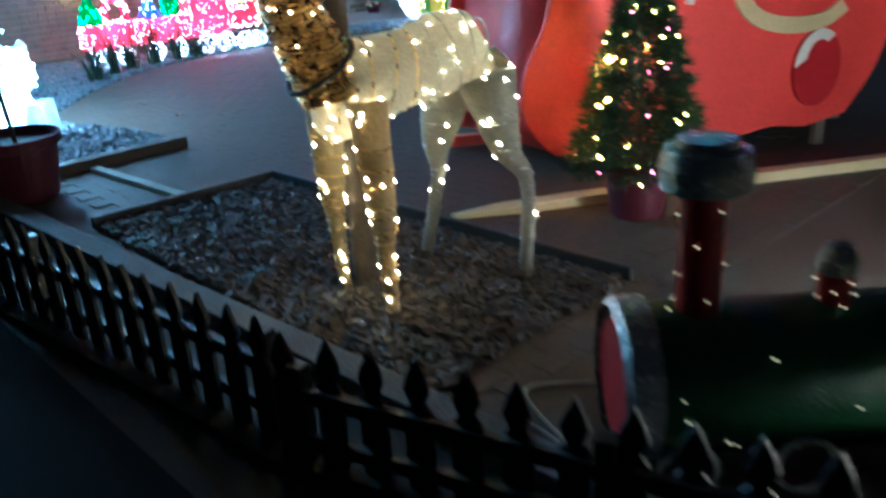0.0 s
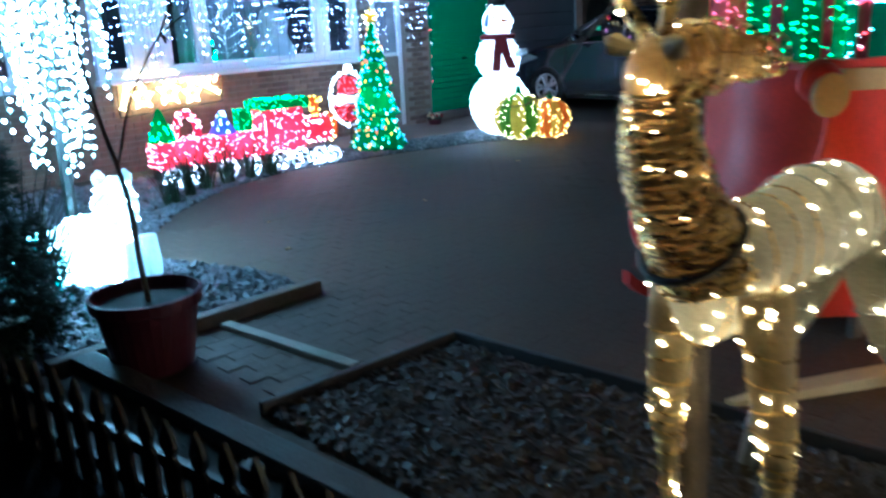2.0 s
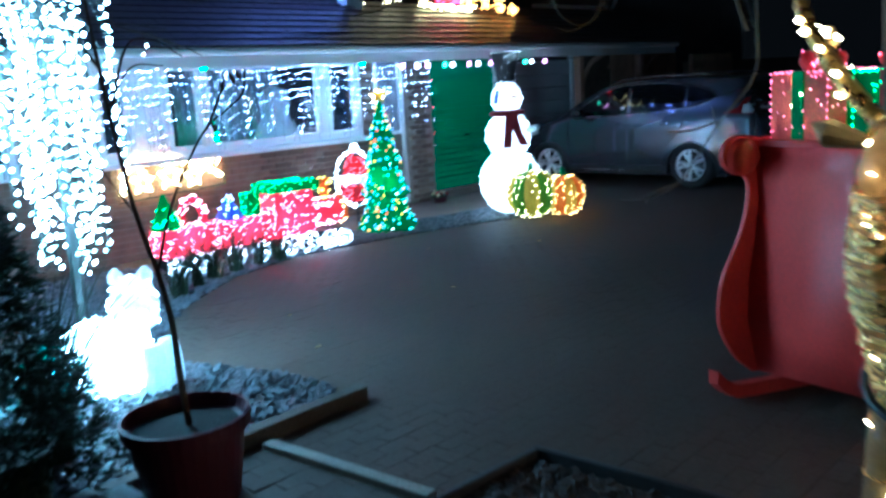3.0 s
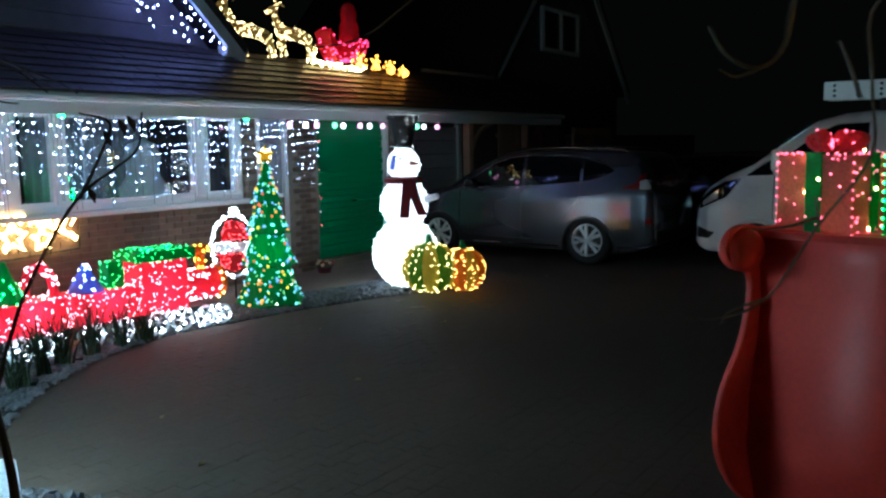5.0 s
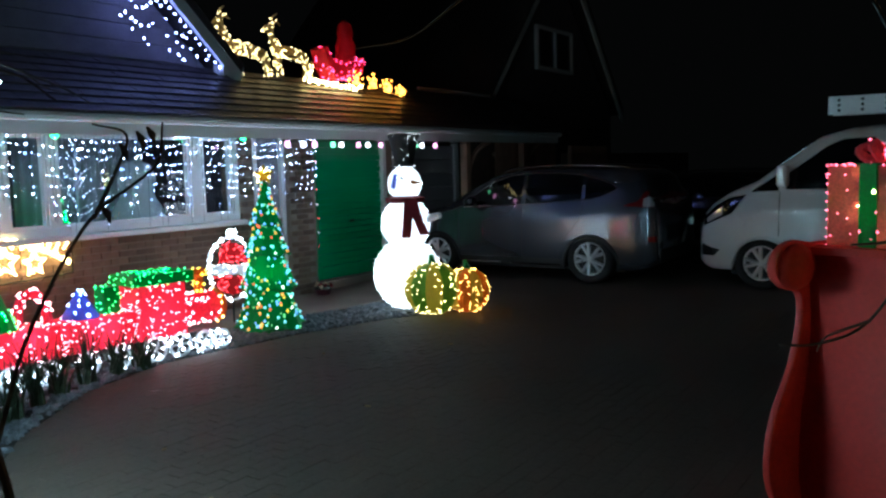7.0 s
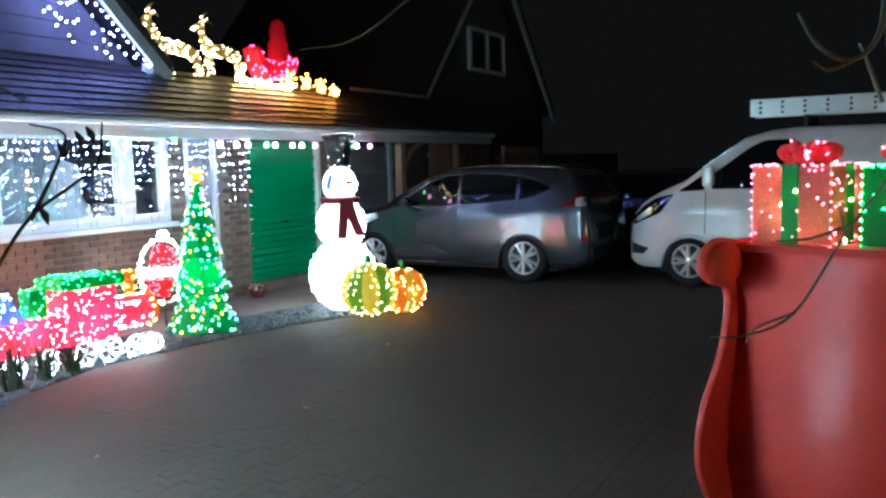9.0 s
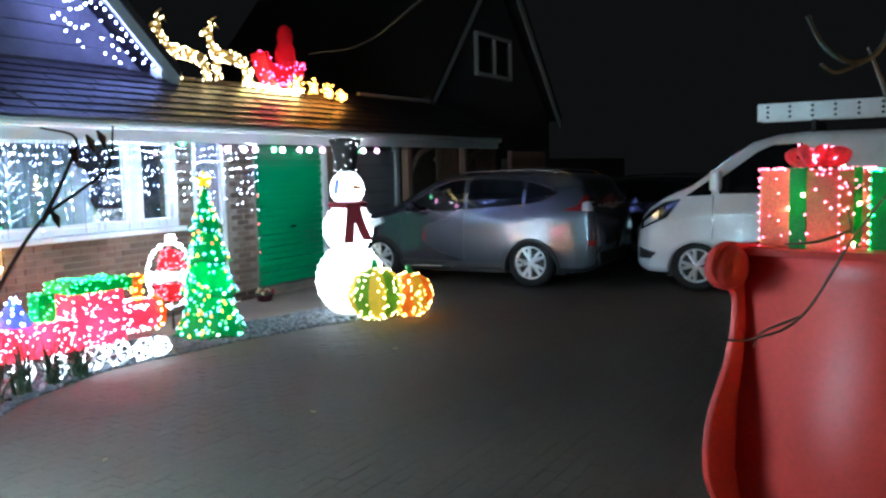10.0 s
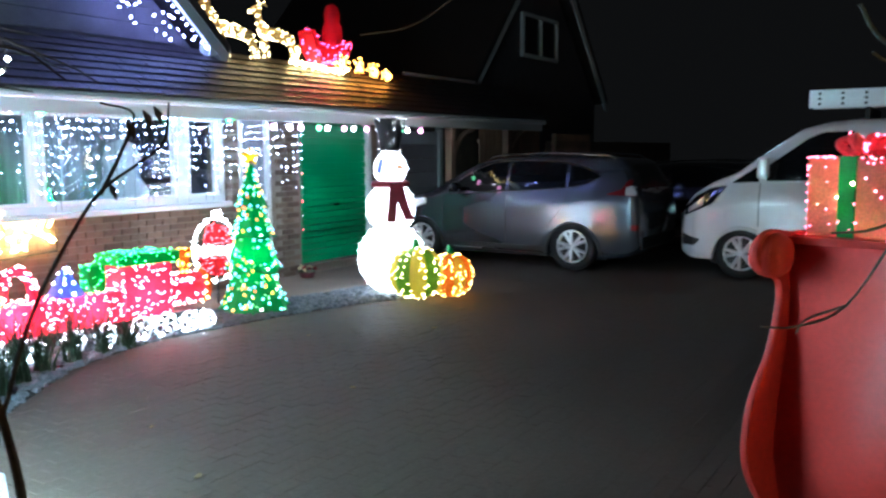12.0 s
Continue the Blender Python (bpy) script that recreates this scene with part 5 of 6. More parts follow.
# ---- things inside the window ----
mt = thing("indoor_tree", "small green lit tree on the window ledge indoors", "decoration", (5.8, 12.4, 1.08))
part("stand", box(-0.2, 0.2, -0.1, 0.1, -0.98, 0.0), M_TIMBER, mt)
c = part("cone", lathe([(0.17, 0.0), (0.02, 0.5)], 16), M_TINSELGREEN, mt)
dotted(c, c, 60, G_GREEN, 0.014, 161)
wt = thing("indoor_white_tree", "white twig tree with lights standing in the room", "decoration", (6.15, 12.55, 0.1))
tw = bmesh.new()
tp = []
add_tube(tw, [(0, 0, 0), (0, 0, 2.0)], [0.02, 0.006], 5)
for i in range(26):
    z = 0.8 + i * 0.045
    a = i * 2.4
    r = 0.26 * (2.1 - z)
    q = (r * math.cos(a), r * math.sin(a), z + 0.1)
    add_tube(tw, [(0, 0, z), q], [0.006, 0.003], 4)
    for s in (0.5, 0.75, 1.0):
        tp.append((q[0] * s, q[1] * s, z + 0.1 * s))
part("branches", tw, C_WHITE, wt)
bulbs("bulb_string", tp, G_ICE, wt, 0.0055)
ps = thing("indoor_snowman", "dim white snowman figure standing behind the glass", "decoration", (6.9, 12.5, 0.1))
part("stand", box(-0.25, 0.25, -0.15, 0.15, 0, 0.95), M_TIMBER, ps)
part("body", lathe([(0.1, 0.95), (0.28, 1.05), (0.3, 1.2), (0.2, 1.36), (0.19, 1.45), (0.22, 1.58), (0.16, 1.75), (0.03, 1.8)], 24), C_WHITE, ps, smooth=True)

# ---- sleigh ----
SO, SU, SV = Vector((3.995, 3.63, 0)), Vector((0.193, 0.981, 0)), Vector((0.883, -0.469, 0))
SM = Matrix(((SV.x, SU.x, 0, SO.x), (SV.y, SU.y, 0, SO.y), (0, 0, 1, 0), (0, 0, 0, 1)))
sl = thing("wooden_sleigh", "large red painted plywood sleigh with cream scrollwork, carrying gifts", "sleigh")


def sleigh_part(name, bm, material, label="", smooth=False):
    bmesh.ops.transform(bm, matrix=SM, verts=bm.verts[:])
    bmesh.ops.recalc_face_normals(bm, faces=bm.faces[:])
    return part(name, bm, material, sl, label, smooth)


edge = [(p.x, p.z) for p in curve_points([(0.02, 0, 0.16), (-0.09, 0, 0.26), (-0.185, 0, 0.45), (-0.165, 0, 0.68), (-0.06, 0, 0.9), (-0.012, 0, 1.08), (-0.02, 0, 1.19), (-0.1, 0, 1.22), (-0.165, 0, 1.29), (-0.15, 0, 1.37), (-0.07, 0, 1.41), (0.05, 0, 1.395)], 5)]
rest = [(p.x, p.z) for p in curve_points([(0.3, 0, 1.4), (0.9, 0, 1.385), (1.5, 0, 1.38), (2.0, 0, 1.48), (2.3, 0, 1.6), (2.42, 0, 1.45), (2.36, 0, 0.95), (2.25, 0, 0.5), (2.05, 0, 0.2)], 5)]
bottom = [(1.75, 0.14), (1.5, 0.17), (1.25, 0.13), (0.9, 0.12), (0.62, 0.17), (0.35, 0.12)]
for y0 in (0.0, 1.00):
    sleigh_part("side_panel", prism(edge + rest + bottom, y0, y0 + 0.03, "y", 0.008), M_RED)
    scroll = lathe([(0.01, -0.016), (0.05, -0.012), (0.078, 0.0), (0.092, 0.02), (0.092, 0.07), (0.078, 0.09), (0.05, 0.102), (0.01, 0.106)], 24, pose(-0.06, y0 - 0.032, 1.305, -90, 0, 0))
    sleigh_part("scroll", scroll, M_RED, smooth=True)
ep = bmesh.new()
add_ring_skin(ep, [[Vector((v + k, y, z)) for y in (0.03, 1.00) for k in ((0, 0.02) if y < 0.9 else (0.02, 0))] for v, z in ((0.05, 0.16), (-0.02, 0.45), (-0.01, 0.68), (0.03, 0.9), (0.045, 1.08), (0.03, 1.25), (0.03, 1.36), (0.06, 1.385))])
sleigh_part("end_panel", ep, M_RED, smooth=True)
sleigh_part("load_deck", box(0.0, 2.1, 0.03, 1.00, 1.35, 1.38), M_RED)
sleigh_part("front_panel", box(2.05, 2.08, 0.03, 1.00, 0.25, 1.27), M_RED)
sleigh_part("floor_board", box(0.2, 2.05, 0.03, 1.00, 0.16, 0.19), M_TIMBER)
far_runner = [(p.x, p.z) for p in curve_points([(-0.2, 0, 0.12), (-0.12, 0, 0.05), (0.05, 0, 0.02), (1.0, 0, 0.02), (2.2, 0, 0.02), (2.6, 0, 0.15), (2.75, 0, 0.4)], 5)]
sleigh_part("runner", prism(far_runner + [(x, z + 0.075) for x, z in reversed(far_runner)], 1.00, 1.06, "y"), M_RED)
near = bmesh.new()
add_ring_skin(near, [[Vector((x, y - w, 0.004)), Vector((x, y + w, 0.004)), Vector((x, y + w, h)), Vector((x, y - w, h))] for x, y, w, h in ((3.16, 3.64, 0.02, 0.03), (3.4, 3.5, 0.06, 0.045), (3.75, 3.28, 0.06, 0.06), (4.5, 2.82, 0.05, 0.07), (5.9, 1.95, 0.05, 0.07))])
bmesh.ops.recalc_face_normals(near, faces=near.faces[:])
part("runner", near, M_CREAM, sl, "cream painted runner")
for x0 in (0.25, 1.05, 1.85):
    sleigh_part("strut", box(x0, x0 + 0.07, 0.01, 0.05, 0.0, 0.22), M_TIMBER)
    sleigh_part("strut", box(x0, x0 + 0.07, 1.01, 1.05, 0.06, 0.22), M_TIMBER)
band_o = [(p.x, p.z) for p in curve_points([(-0.02, 0, 1.36), (0.3, 0, 1.35), (0.9, 0, 1.3), (1.5, 0, 1.28), (2.0, 0, 1.38), (2.28, 0, 1.48)], 5)]
sleigh_part("cream_band", prism(band_o + [(x, z - 0.1) for x, z in reversed(band_o)], -0.016, -0.002, "y"), M_CREAM, "cream scrollwork band")
sleigh_part("cream_boss", lathe([(0.002, 0), (0.1, 0), (0.1, 0.016), (0.085, 0.02), (0.002, 0.02)], 24, pose(-0.06, -0.036, 1.25, 90, 0, 0)), M_CREAM)
arc_o = [(p.x + 0.3, p.z - 0.07) for p in curve_points([(0.82, 0, 1.16), (0.88, 0, 1.0), (1.02, 0, 0.88), (1.25, 0, 0.82), (1.5, 0, 0.84), (1.66, 0, 0.93)], 6)]
arc_i = [(p.x + 0.3, p.z - 0.07) for p in curve_points([(0.93, 0, 1.15), (0.97, 0, 1.04), (1.08, 0, 0.96), (1.27, 0, 0.92), (1.48, 0, 0.93), (1.6, 0, 1.0)], 6)]
sleigh_part("cream_arc", prism(arc_o + list(reversed(arc_i)), -0.02, -0.002, "y"), M_CREAM, "cream painted arc")
stk = thing("wooden_ornament", "round red and white painted wooden ornament on the sleigh side", "decoration")
for nm, o, mt_ in (("disc", [(1.77 + 0.17 * math.sin(a), 0.52 + 0.24 * math.cos(a)) for a in np.linspace(0, 2 * math.pi, 28, endpoint=False)], M_CRIMSON),):
    bm = prism(o, -0.03, -0.003, "y")
    bmesh.ops.transform(bm, matrix=SM, verts=bm.verts[:])
    part(nm, bm, mt_, stk)
bm = prism([(1.77 + 0.175 * math.sin(a), 0.52 + 0.245 * math.cos(a)) for a in np.linspace(-1.5, 0.6, 14)] + [(1.77 + 0.09 * math.sin(a), 0.58 + 0.12 * math.cos(a)) for a in np.linspace(0.6, -1.5, 14)], -0.036, -0.031, "y")
bmesh.ops.transform(bm, matrix=SM, verts=bm.verts[:])
part("white_crescent", bm, M_PVC, stk)


cane = thing("candy_cane", "red and white striped wooden candy cane on the sleigh side", "decoration")
for k in range(12):
    cm = SM @ pose(0.82, -0.045, 1.0 + k * 0.035, 0, 14, 0)
    part("stripe", lathe([(0.02, -0.0175), (0.024, -0.014), (0.024, 0.014), (0.02, 0.0175)], 14, cm), M_CRIMSON if k % 2 else M_PVC, cane)
part("peg", lathe([(0.008, -0.05), (0.008, 0.03)], 8, SM @ pose(0.82, -0.012, 1.1, 90, 0, 0)), M_TIMBER, cane)

GU = Vector((0.27, 0.963, 0))


def on_sleigh(v, u, z=1.381):
    p = Vector((3.83, 3.26, 0)) + SV * (v - 0.147) + GU * (u + 0.074)
    return (p.x, p.y, z)


TURN = math.degrees(math.atan2(-GU.x, GU.y)) - 4
gift("gift_box", "red light-up gift box with green ribbon on the sleigh", on_sleigh(0.37, 1.15), TURN, 0.33, 0.33, 0.32, C_GIFT, G_GIFT, C_GREEN, G_GOLD, 201, 58, (1, 0.5, 0.42), bow=C_GIFT)
gift("gift_box", "green light-up gift box with red ribbon on the sleigh", on_sleigh(0.42, 0.76), TURN + 6, 0.33, 0.32, 0.31, C_GREEN, G_GREEN, C_RED, G_RED, 211, 16, (0.2, 1, 0.35))
gift("gift_box", "teal light-up gift box with red ribbon on the sleigh", on_sleigh(0.75, 0.56), TURN, 0.36, 0.34, 0.26, C_TEAL, G_CYAN, C_RED, G_RED, 221, 8, (0.2, 1, 0.75))
gift("gift_box", "teal and white light-up gift box on the sleigh", on_sleigh(1.22, 0.54), TURN, 0.42, 0.4, 0.28, C_TEAL, G_CYAN, C_WHITE, G_WHITE, 231, 7, (0.3, 0.9, 1.0))
gift("gift_box", "blue-white light-up gift box on the sleigh", on_sleigh(1.72, 0.56), TURN, 0.42, 0.4, 0.3, C_BLUE, G_BLUE, C_WHITE, G_WHITE, 241, 6, (0.5, 0.6, 1.0))

# ---- large reindeer ----
deer = thing("light_up_reindeer", "large standing gold mesh reindeer covered in warm lights", "decoration")
ax = [(2.07, 3.26, 0.86), (2.13, 3.25, 0.9), (2.26, 3.22, 0.93), (2.45, 3.18, 0.97), (2.62, 3.14, 1.01), (2.76, 3.1, 1.02), (2.87, 3.07, 0.94)]
ra = [0.05, 0.13, 0.16, 0.15, 0.165, 0.15, 0.05]
rb = [0.08, 0.18, 0.19, 0.16, 0.175, 0.16, 0.06]
body = skin("body", [ellipse_ring(p, (0.95, -0.25, 0.02), a, b, 18) for p, a, b in zip(ax, ra, rb)], C_SILVERMESH, deer)
dotted(deer, body, 85, G_DEER, 0.0085, 501)
nk = curve_points([(2.17, 3.24, 0.92), (2.1, 3.29, 1.1), (2.05, 3.33, 1.28), (2.04, 3.33, 1.45)], 5)
nr = [float(v) for v in np.interp(range(len(nk)), (0, 6, len(nk) - 1), (0.14, 0.118, 0.095))]
neck = skin("neck", [ellipse_ring(p, (-0.25, 0.12, 1), r, r, 16, Vector((1, 0, 0))) for p, r in zip(nk, nr)], C_BRONZE, deer)
dotted(deer, neck, 66, G_DEER, 0.0085, 502)
hd = [(1.96, 3.37, 1.5), (2.02, 3.34, 1.52), (2.11, 3.3, 1.54), (2.21, 3.25, 1.54), (2.29, 3.21, 1.53), (2.34, 3.19, 1.52)]
head = skin("head", [ellipse_ring(p, (0.85, -0.5, -0.03), r, r, 14) for p, r in zip(hd, (0.05, 0.095, 0.095, 0.068, 0.055, 0.03))], C_BRONZE, deer)
dotted(deer, head, 30, G_DEER, 0.0095, 503)
part("nose", lathe([(0.002, -0.03), (0.03, 0), (0.002, 0.03)], 12, Matrix.Translation((2.35, 3.18, 1.52))), M_BLACK, deer)
for i, p in enumerate(nk):
    for k in range(3):
        q = p + Vector((0, 0, 0.014 * k))
        ring = ellipse_ring(q, (-0.25, 0.12, 1), nr[i] + 0.006, nr[i] + 0.006, 14, Vector((1, 0, 0)))
        ring = [v + Vector((0, 0, random.uniform(-0.01, 0.01))) for v in ring]
        part("tinsel_loop", tube(ring + ring[:1], 0.0055, 4), M_GOLD, deer)
for p, r in zip(hd[1:5], (0.095, 0.095, 0.07, 0.055)):
    for k in range(5):
        ring = [v + Vector((random.uniform(-0.008, 0.008), 0, random.uniform(-0.006, 0.006))) for v in ellipse_ring(Vector(p) + Vector((0.018, -0.011, 0)) * k, (0.85, -0.5, random.uniform(-0.3, 0.3)), r + 0.004, r + 0.004, 14)]
        part("tinsel_loop", tube(ring + ring[:1], 0.005, 4), M_GOLD, deer)
for k in range(9):
    f = 0.15 + k * 0.09
    j = min(int(f * 6), 5)
    t = f * 6 - j
    c = Vector(ax[j]).lerp(Vector(ax[j + 1]), t)
    w0, w1 = ra[j] + (ra[j + 1] - ra[j]) * t, rb[j] + (rb[j + 1] - rb[j]) * t
    ring = ellipse_ring(c, (0.95, -0.25, random.uniform(-0.3, 0.3)), w0 + 0.008, w1 + 0.008, 18)
    part("tinsel_loop", tube(ring + ring[:1], 0.0035, 4), M_GOLD if k < 5 else M_SILVER, deer)
co = bmesh.new()
ring = ellipse_ring(nk[3], (-0.55, 0.1, 0.85), 0.15, 0.158, 18, Vector((1, 0, 0)))
add_tube(co, ring + ring[:1], 0.012, 6)
part("collar", co, M_BLACK, deer, "dark collar")
part("frame_wire", tube([p + Vector((-0.08, -0.1, 0)) * (r / 0.13) for p, r in zip(nk, nr)], 0.006, 5), M_WIRE, deer)
legs = (((2.19, 3.08, 0.9), (2.18, 3.02, 0.5), (2.16, 2.99, 0.3), (2.14, 2.95, 0.015)),
        ((2.17, 3.34, 0.9), (2.2, 3.38, 0.5), (2.2, 3.37, 0.3), (2.19, 3.34, 0.015)),
        ((2.76, 2.98, 0.92), (2.82, 2.93, 0.6), (2.9, 2.88, 0.42), (2.81, 2.82, 0.015)),
        ((2.72, 3.16, 0.9), (2.7, 3.24, 0.6), (2.75, 3.3, 0.42), (2.68, 3.34, 0.015)))
for i, l in enumerate(legs):
    pts = curve_points(l, 5)
    rr = [float(v) for v in np.interp(range(len(pts)), (0, 6, 10, len(pts) - 1), ((0.082, 0.054, 0.034, 0.027) if i < 2 else (0.13, 0.055, 0.03, 0.03)))]
    lg = part("leg", tube(pts, rr, 12), C_CHAMP if i < 2 else C_SILVERMESH, deer, smooth=True)
    dotted(lg, lg, (36, 24, 14, 14)[i], G_DEER, 0.0078, 510 + i)
    for k in range(2, len(pts) - 2):
        ring = ellipse_ring(pts[k] + Vector((0, 0, random.uniform(-0.01, 0.01))), (0.02, random.uniform(-0.25, 0.25), 1), rr[k] + 0.004, rr[k] + 0.004, 10, Vector((1, 0, 0)))
        part("tinsel_loop", tube(ring + ring[:1], 0.004, 4), M_GOLD if i < 2 else M_SILVER, deer)
    part("hoof", lathe([(0.034, 0), (0.03, 0.05)], 10, pose(l[3][0], l[3][1], 0.012)), M_BARK, lg)
for s in (-1, 1):
    side = Vector((0.5, 0.85, 0)) * s
    base = Vector((2.03, 3.34, 1.6)) + side * 0.05
    an = bmesh.new()
    tip = [base, base + side * 0.1 + Vector((-0.03, 0.02, 0.12)), base + side * 0.2 + Vector((-0.06, 0.03, 0.3)), base + side * 0.2 + Vector((0.0, 0, 0.48))]
    add_tube(an, curve_points(tip, 4), [0.022] * 6 + [0.016] * 7, 6)
    add_tube(an, [tip[1], tip[1] + side * 0.1 + Vector((0.06, -0.03, 0.1))], [0.016, 0.008], 6)
    add_tube(an, [tip[2], tip[2] + side * 0.12 + Vector((0.02, -0.02, 0.1))], [0.016, 0.008], 6)
    ao = part("antler", an, M_GOLD, deer, "gold tinsel antler")
    dotted(ao, ao, 18, G_DEER, 0.009, 530 + s)
    er = part("ear", tube([base + side * 0.04 + Vector((0, 0, -0.04)), base + side * 0.12 + Vector((-0.03, 0.02, -0.02)), base + side * 0.17 + Vector((-0.04, 0.02, 0.0))], [0.015, 0.035, 0.005], 8), C_CHAMP, deer)
part("tail", tube([(2.85, 3.04, 1.0), (2.9, 3.01, 0.95), (2.91, 3.0, 0.88)], [0.03, 0.03, 0.01]), C_CHAMP, deer)

# ---- bare garden tree behind the reindeer ----
gt = thing("bare_tree", "small bare tree with thin dark twigs in the bark bed", "tree")
part("trunk", tube(curve_points([(2.33, 3.36, -0.02), (2.33, 3.37, 0.5), (2.32, 3.4, 1.2), (2.4, 3.44, 1.9), (2.5, 3.5, 2.4)], 5), [0.06] * 8 + [0.05] * 8 + [0.04] * 5, 12), M_BARK, gt, smooth=True)
for pts, r in (([(2.4, 3.44, 1.9), (2.65, 3.7, 2.15), (2.86, 4.0, 2.1), (2.85, 4.01, 1.9), (2.82, 4.0, 1.72), (2.74, 4.1, 1.55), (2.67, 4.2, 1.37), (2.61, 4.3, 1.32), (2.57, 4.37, 1.32)], 0.0055),
               ([(2.82, 4.03, 1.86), (2.815, 4.06, 1.95), (2.81, 4.08, 2.0)], 0.006),
               ([(2.4, 3.44, 2.0), (2.15, 3.76, 2.16), (1.97, 3.97, 2.03), (1.95, 4.0, 1.99), (1.93, 4.005, 1.95), (1.92, 4.01, 1.91), (1.91, 4.03, 1.88), (1.89, 4.06, 1.875), (1.87, 4.09, 1.9), (1.86, 4.11, 1.94)], 0.006),
               ([(1.91, 4.03, 1.88), (1.88, 4.07, 1.86), (1.85, 4.09, 1.87)], 0.0035),
               ([(2.75, 4.1, 1.57), (2.71, 4.17, 1.545), (2.67, 4.24, 1.54)], 0.005),
               ([(2.74, 4.1, 1.56), (2.735, 4.11, 1.62)], 0.004),
               ([(2.67, 4.2, 1.37), (2.63, 4.28, 1.335), (2.62, 4.3, 1.30)], 0.004),
               ([(2.5, 3.5, 2.4), (2.42, 4.2, 2.5), (2.33, 4.9, 2.2), (2.25, 5.12, 2.05), (2.17, 5.24, 2.02)], 0.0048),
               ([(2.5, 3.5, 2.4), (2.2, 3.2, 2.8), (2.0, 3.0, 3.1)], 0.02),
               ([(2.5, 3.5, 2.4), (2.8, 3.7, 2.8), (3.0, 3.6, 3.2)], 0.02),
               ([(2.65, 3.7, 2.15), (2.9, 3.9, 2.3), (3.05, 4.1, 2.25)], 0.008)):
    cp = curve_points(pts, 5)
    part("twig", tube(cp, [float(v) for v in np.linspace(r, r * 0.45, len(cp))], 6), M_TWIG, gt)

# ---- potted sapling ----
pot = thing("plant_pot", "large maroon plastic pot with dark soil", "plant pot", (1.73, 6.06, 0.004))
part("pot", lathe([(0.17, 0), (0.2, 0.02), (0.25, 0.34), (0.275, 0.35), (0.28, 0.41), (0.265, 0.415), (0.245, 0.36), (0.2, 0.33)], 32, None, True), M_POT, pot, smooth=False)
part("soil", lathe([(0.238, 0.335), (0.24, 0.35), (0.1, 0.36), (0.01, 0.362)], 24), M_SOIL, pot)
sp = thing("potted_sapling", "thin bare sapling with a few dry leaves in the pot", "tree")
sg = bmesh.new()
for pts, r in (([(1.74, 6.05, 0.34), (1.72, 6.04, 0.6), (1.71, 6.03, 0.84), (1.7, 6.08, 1.05), (1.66, 6.12, 1.3), (1.62, 6.15, 1.7), (1.6, 6.2, 2.2)], 0.016),
               ([(1.7, 6.08, 1.05), (1.77, 6.03, 1.32), (1.86, 5.95, 1.55), (1.91, 5.89, 1.65), (1.96, 5.82, 1.71), (2.0, 5.76, 1.77), (2.02, 5.76, 1.87)], 0.0065),
               ([(1.9, 5.9, 1.63), (1.94, 5.86, 1.74), (1.97, 5.84, 1.84), (1.92, 5.91, 1.87)], 0.006),
               ([(1.62, 6.15, 1.7), (1.7, 6.1, 1.98), (1.8, 6.05, 2.0), (1.88, 5.99, 1.93)], 0.006),
               ([(1.62, 6.15, 1.75), (1.72, 6.12, 1.9), (1.83, 6.06, 1.9)], 0.005),
               ([(1.61, 6.17, 1.9), (1.5, 6.2, 2.1), (1.4, 6.2, 2.3)], 0.006),
               ([(1.66, 6.12, 1.3), (1.55, 6.15, 1.5), (1.45, 6.2, 1.62)], 0.006)):
    cp = curve_points(pts, 5)
    add_tube(sg, cp, [float(v) for v in np.linspace(r, r * 0.4, len(cp))], 7)
part("stem", sg, M_BARK, sp)
pale = bmesh.new()
for pts, r in (([(1.6, 6.2, 2.1), (1.774, 6.1, 2.035), (1.84, 6.06, 2.005), (1.92, 6.01, 1.965), (1.967, 5.98, 1.93)], 0.0045),
               ([(1.6, 6.2, 2.1), (1.78, 6.09, 2.06), (1.86, 6.05, 2.045)], 0.004),
               ([(1.84, 6.06, 2.005), (1.88, 6.04, 1.97), (1.91, 6.02, 1.96)], 0.003),
               ([(1.774, 6.1, 2.035), (1.79, 6.1, 1.985), (1.78, 6.1, 1.95)], 0.003)):
    cp = curve_points(pts, 5)
    add_tube(pale, cp, [float(v) for v in np.linspace(r, r * 0.5, len(cp))], 6)
part("twigs", pale, M_TWIG, sp, "pale thin twigs")
bulbs("bulb_string", [(1.787, 6.095, 1.983), (1.772, 6.1, 1.95)], G_WHITE, sp, 0.0075)
for p in ((1.985, 5.82, 1.85), (1.995, 5.79, 1.86), (1.955, 5.85, 1.82), (1.92, 5.89, 1.66)):
    part("leaf", tube([p, (p[0] + 0.008, p[1] - 0.008, p[2] - 0.02), (p[0] + 0.01, p[1] - 0.015, p[2] - 0.045)], [0.003, 0.011, 0.002], 6), M_BARK, sp)

